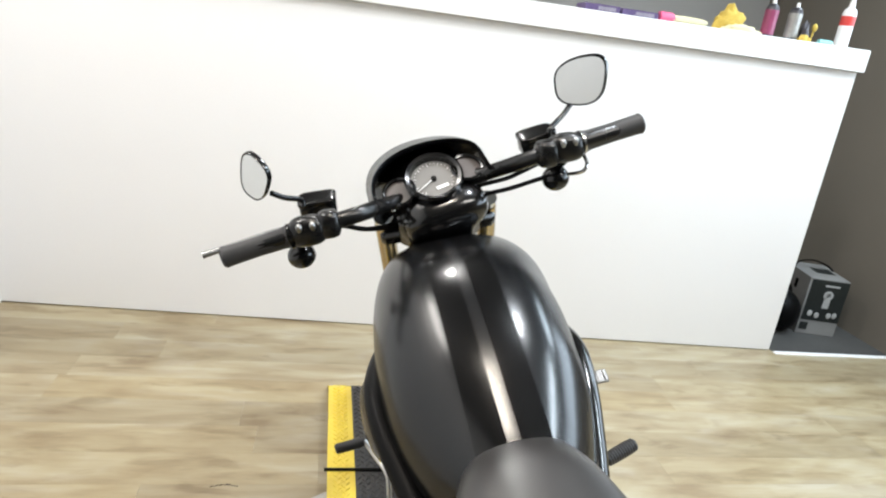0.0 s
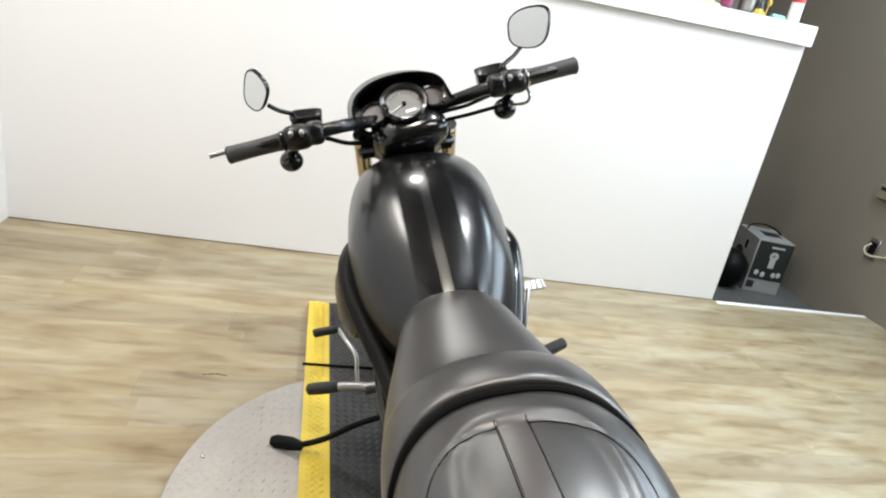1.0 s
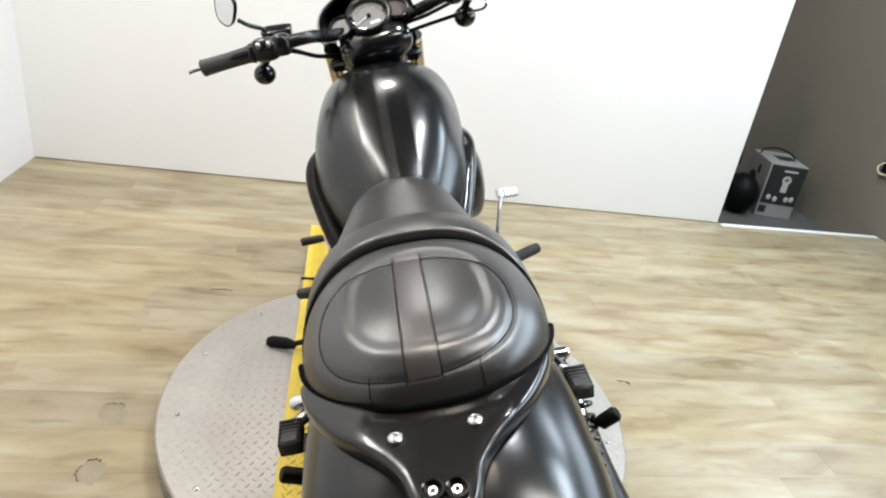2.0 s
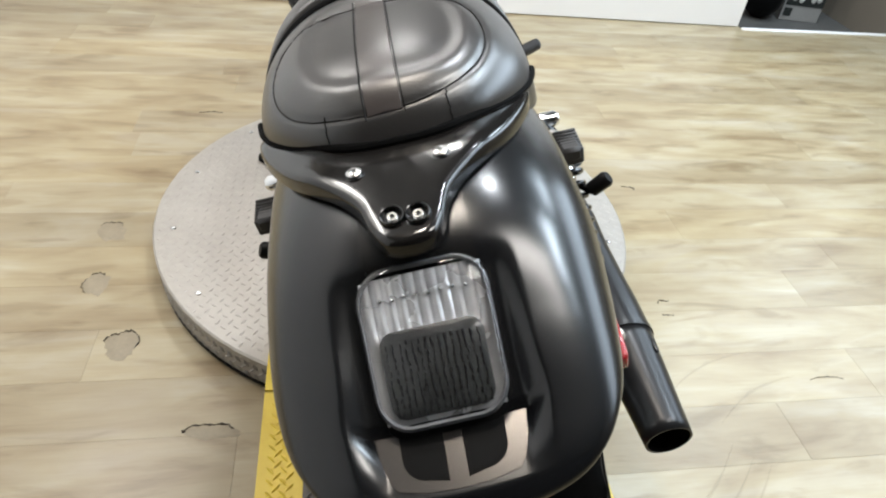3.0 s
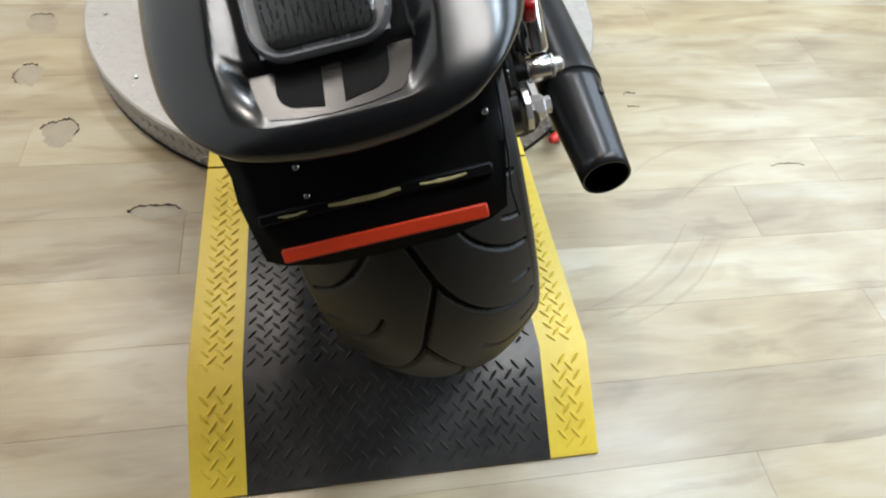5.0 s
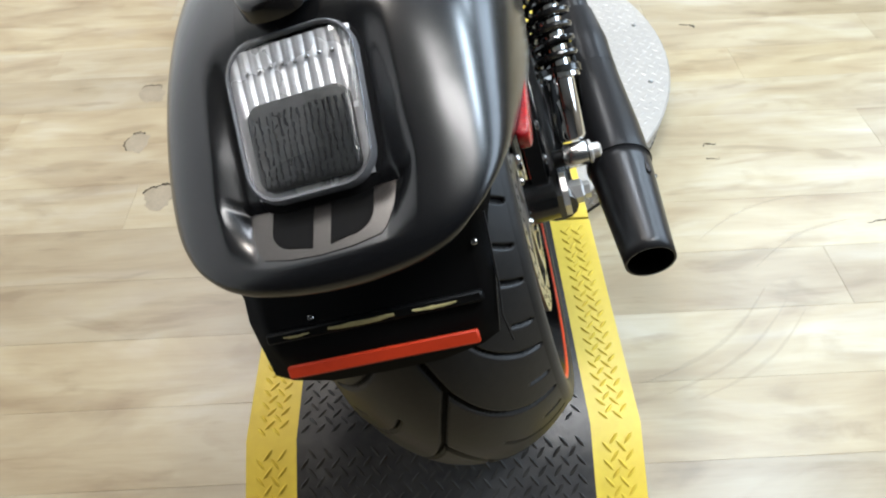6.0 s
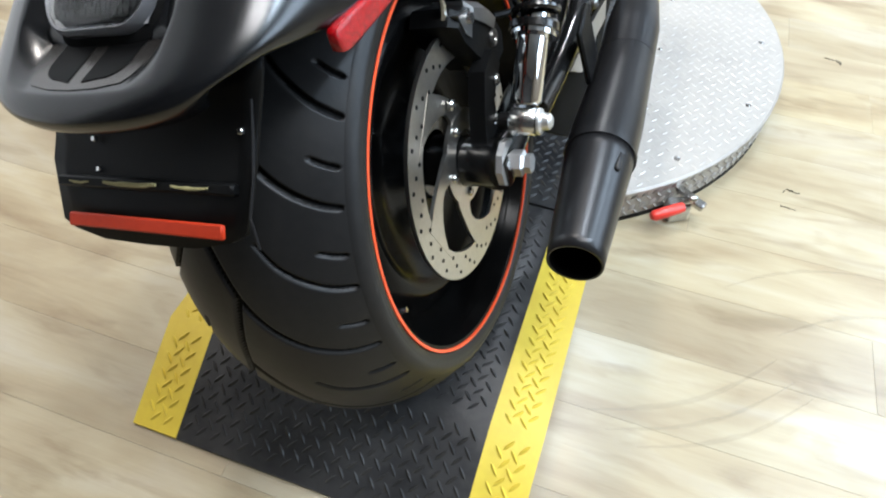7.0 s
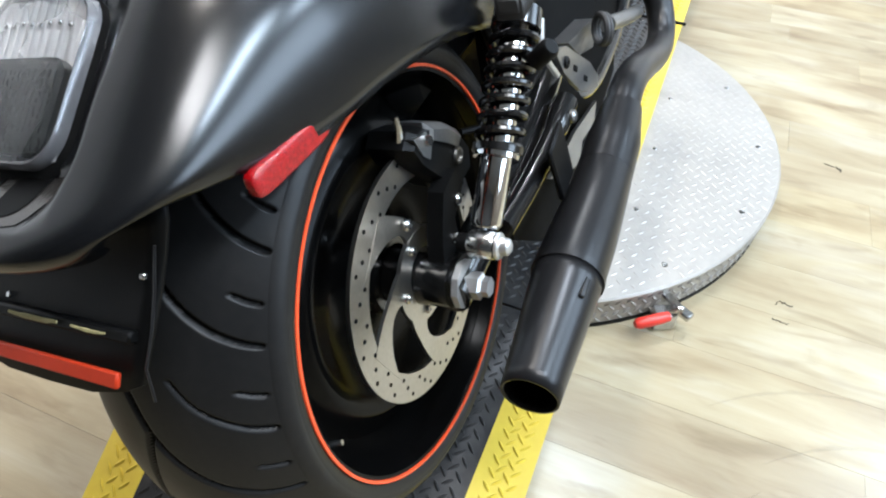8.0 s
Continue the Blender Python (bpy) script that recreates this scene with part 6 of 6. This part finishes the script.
brass = surface("aged_brass_plate", (0.30, 0.27, 0.16), 0.4, 0.3, amount=0.3, large=15, fine=90)
plate = thing("wall_thermostat", "small dark brass coloured wall control box", "thermostat", pose(EAST, 3.19, 0.745))
part("box_body", Geo().box((-0.016, 0, 0), (0.032, 0.14, 0.085), chamfer=0.004), brass, plate)
part("box_slot", Geo().box((-0.033, 0.02, 0.022), (0.003, 0.06, 0.018)), matt_black, plate)
outlet = thing("cable_outlet", "grey wall outlet with a loose pale cable", "outlet", pose(EAST, 3.14, 0.40))
part("outlet_plate", Geo().box((-0.006, 0, 0), (0.012, 0.075, 0.13), chamfer=0.003), cast_alloy, outlet)
# black slab painting in the dark of the outlet hole
part("outlet_hole", Geo().box((-0.013, 0, 0.005), (0.003, 0.05, 0.075), chamfer=0.001), soot, outlet)
part("loose_cable", Geo().tube(smooth_line([(-0.015, 0.015, 0.03), (-0.05, 0.02, 0.0), (-0.05, -0.01, -0.035), (-0.03, -0.06, -0.03), (-0.02, -0.14, 0.0), (-0.015, -0.22, 0.08), (-0.012, -0.26, 0.16)]), 0.004, 8), cream, outlet, "pale yellow cable")

# ---- floor planks, last ----
PLANK_W, PLANK_L = 0.152, 1.22
plank_mesh = None
rnd = random.Random(3)
row = 0
y = 3.0 - PLANK_W / 2 + PLANK_W
while y > -1.3:
    x = WEST - rnd.random() * PLANK_L
    end = EAST if y < 3.0 else 2.352
    while x < end:
        x0, x1 = max(x + 0.0002, WEST), min(x + PLANK_L - 0.0002, end)
        if x1 - x0 > 0.03:
            full = x1 - x0 > PLANK_L - 0.01
            if full and plank_mesh:
                ob = new("plank", plank_mesh)
            else:
                g = Geo().box((0, 0, -0.003), (x1 - x0, PLANK_W - 0.0003, 0.006), None, 0.0002)
                ob = part("plank", g, oak)
                if full:
                    plank_mesh = ob.data
            ob.location = ((x0 + x1) / 2, y, 0.0)
            ob.parent = floor
        x += PLANK_L
    y -= PLANK_W
    row += 1

part("plank_field", Geo().box(((WEST + EAST) / 2, (SOUTH + y + PLANK_W / 2) / 2, -0.003), (EAST - WEST, y + PLANK_W / 2 - SOUTH, 0.006)), oak, floor)

gouge_dark = surface("dark_gouge_edge", (0.075, 0.062, 0.05), 0.8, amount=0.4, large=30, fine=200)
worn_patch = surface("worn_grey_vinyl", (0.315, 0.265, 0.182), 0.5, second=(0.235, 0.20, 0.138), large=24, fine=120, bump=0.2)
scuff_grey = surface("faint_scuff", (0.27, 0.25, 0.21), 0.4, alpha=0.045, amount=0.12, large=20, fine=160)


def gouge(x, y, size, seed, arcs=((0, 360),), width=0.0016, patch=True):
    """A worn patch with parts of a torn dark outline."""
    rnd = random.Random(seed)
    off = rnd.random() * 90

    def rim(a, s=1.0):
        q = 1 + 0.40 * noise.noise(Vector((math.cos(a) * 1.3 + off, math.sin(a) * 1.3, 0))) + 0.16 * noise.noise(Vector((math.cos(a) * 6 + off, math.sin(a) * 6, 3))) + 0.07 * noise.noise(Vector((math.cos(a) * 17 + off, math.sin(a) * 17, 5)))
        return x + s * size[0] * q * math.cos(a), y + s * size[1] * q * math.sin(a)
    if patch:
        ring = [rim(2 * math.pi * k / 48) for k in range(48)]
        rows = [[(px, py, 0.00005) for px, py in ring], [(x + (px - x) * 0.96, y + (py - y) * 0.96, 0.0005) for px, py in ring]]
        part("worn_patch", Geo().loft(rows, True, True), worn_patch, floor)
    for a0, a1 in arcs:
        n = max(8, int(abs(a1 - a0) / 3.5))
        pts, radii = [], []
        for k in range(n + 1):
            px, py = rim(radians(a0 + (a1 - a0) * k / n))
            pts.append((px, py, 0.0009))
            radii.append(1.5 * width * (0.25 + 2.4 * abs(noise.noise(Vector((k * 0.43 + off, 1, a0))))) * (0.2 if k in (0, n) else 1))
        part("floor_gouge", Geo().tube(pts, radii, 6, squash=0.35), gouge_dark, floor)


gouge(-0.345, 0.82, (0.036, 0.043), 1, ((35, 130), (130, 165), (-15, 35)), 0.0022)
gouge(-0.450, 1.03, (0.030, 0.041), 2, ((60, 130), (150, 235)), 0.0020)
gouge(-0.465, 1.24, (0.036, 0.042), 3, ((40, 150),), 0.0008)
gouge(-0.112, 0.574, (0.055, 0.018), 4, ((20, 175),), 0.0026)
gouge(1.112, 1.43, (0.030, 0.028), 5, ((20, 120),), 0.0016, False)
gouge(1.018, 0.885, (0.024, 0.030), 6, ((50, 140), (220, 300)), 0.0014, False)
gouge(-0.30, 1.92, (0.04, 0.012), 8, ((20, 170),), 0.0016, False)
gouge(-0.16, 0.90, (0.014, 0.010), 10, ((0, 200),), 0.0012, False)
gouge(1.33, 0.62, (0.05, 0.012), 11, ((20, 150),), 0.0012, False)


def scuff(a, b, bend, seed, width=0.006):
    """A faint curved rub mark."""
    rnd = random.Random(seed)
    a, b = Vector((*a, 0.0001)), Vector((*b, 0.0001))
    side = Vector((-(b - a).y, (b - a).x, 0)).normalized()
    n = 24
    pts = [a.lerp(b, k / n) + side * bend * math.sin(math.pi * k / n) for k in range(n + 1)]
    radii = [width * (0.15 + math.sin(math.pi * k / n) * (0.6 + 0.5 * noise.noise(Vector((k * 0.4, seed, 0))))) for k in range(n + 1)]
    part("scuff_mark", Geo().tube(pts, radii, 6, squash=0.05), scuff_grey, floor)


scuff((0.700, 0.262), (1.00, 0.468), -0.035, 1, 0.014)
scuff((0.735, 0.238), (1.03, 0.432), -0.032, 2, 0.011)
scuff((0.790, 0.225), (1.06, 0.410), -0.030, 3, 0.012)
scuff((0.90, 0.60), (1.16, 0.72), 0.02, 4, 0.008)
scuff((1.00, 0.52), (1.25, 0.64), 0.02, 5, 0.009)
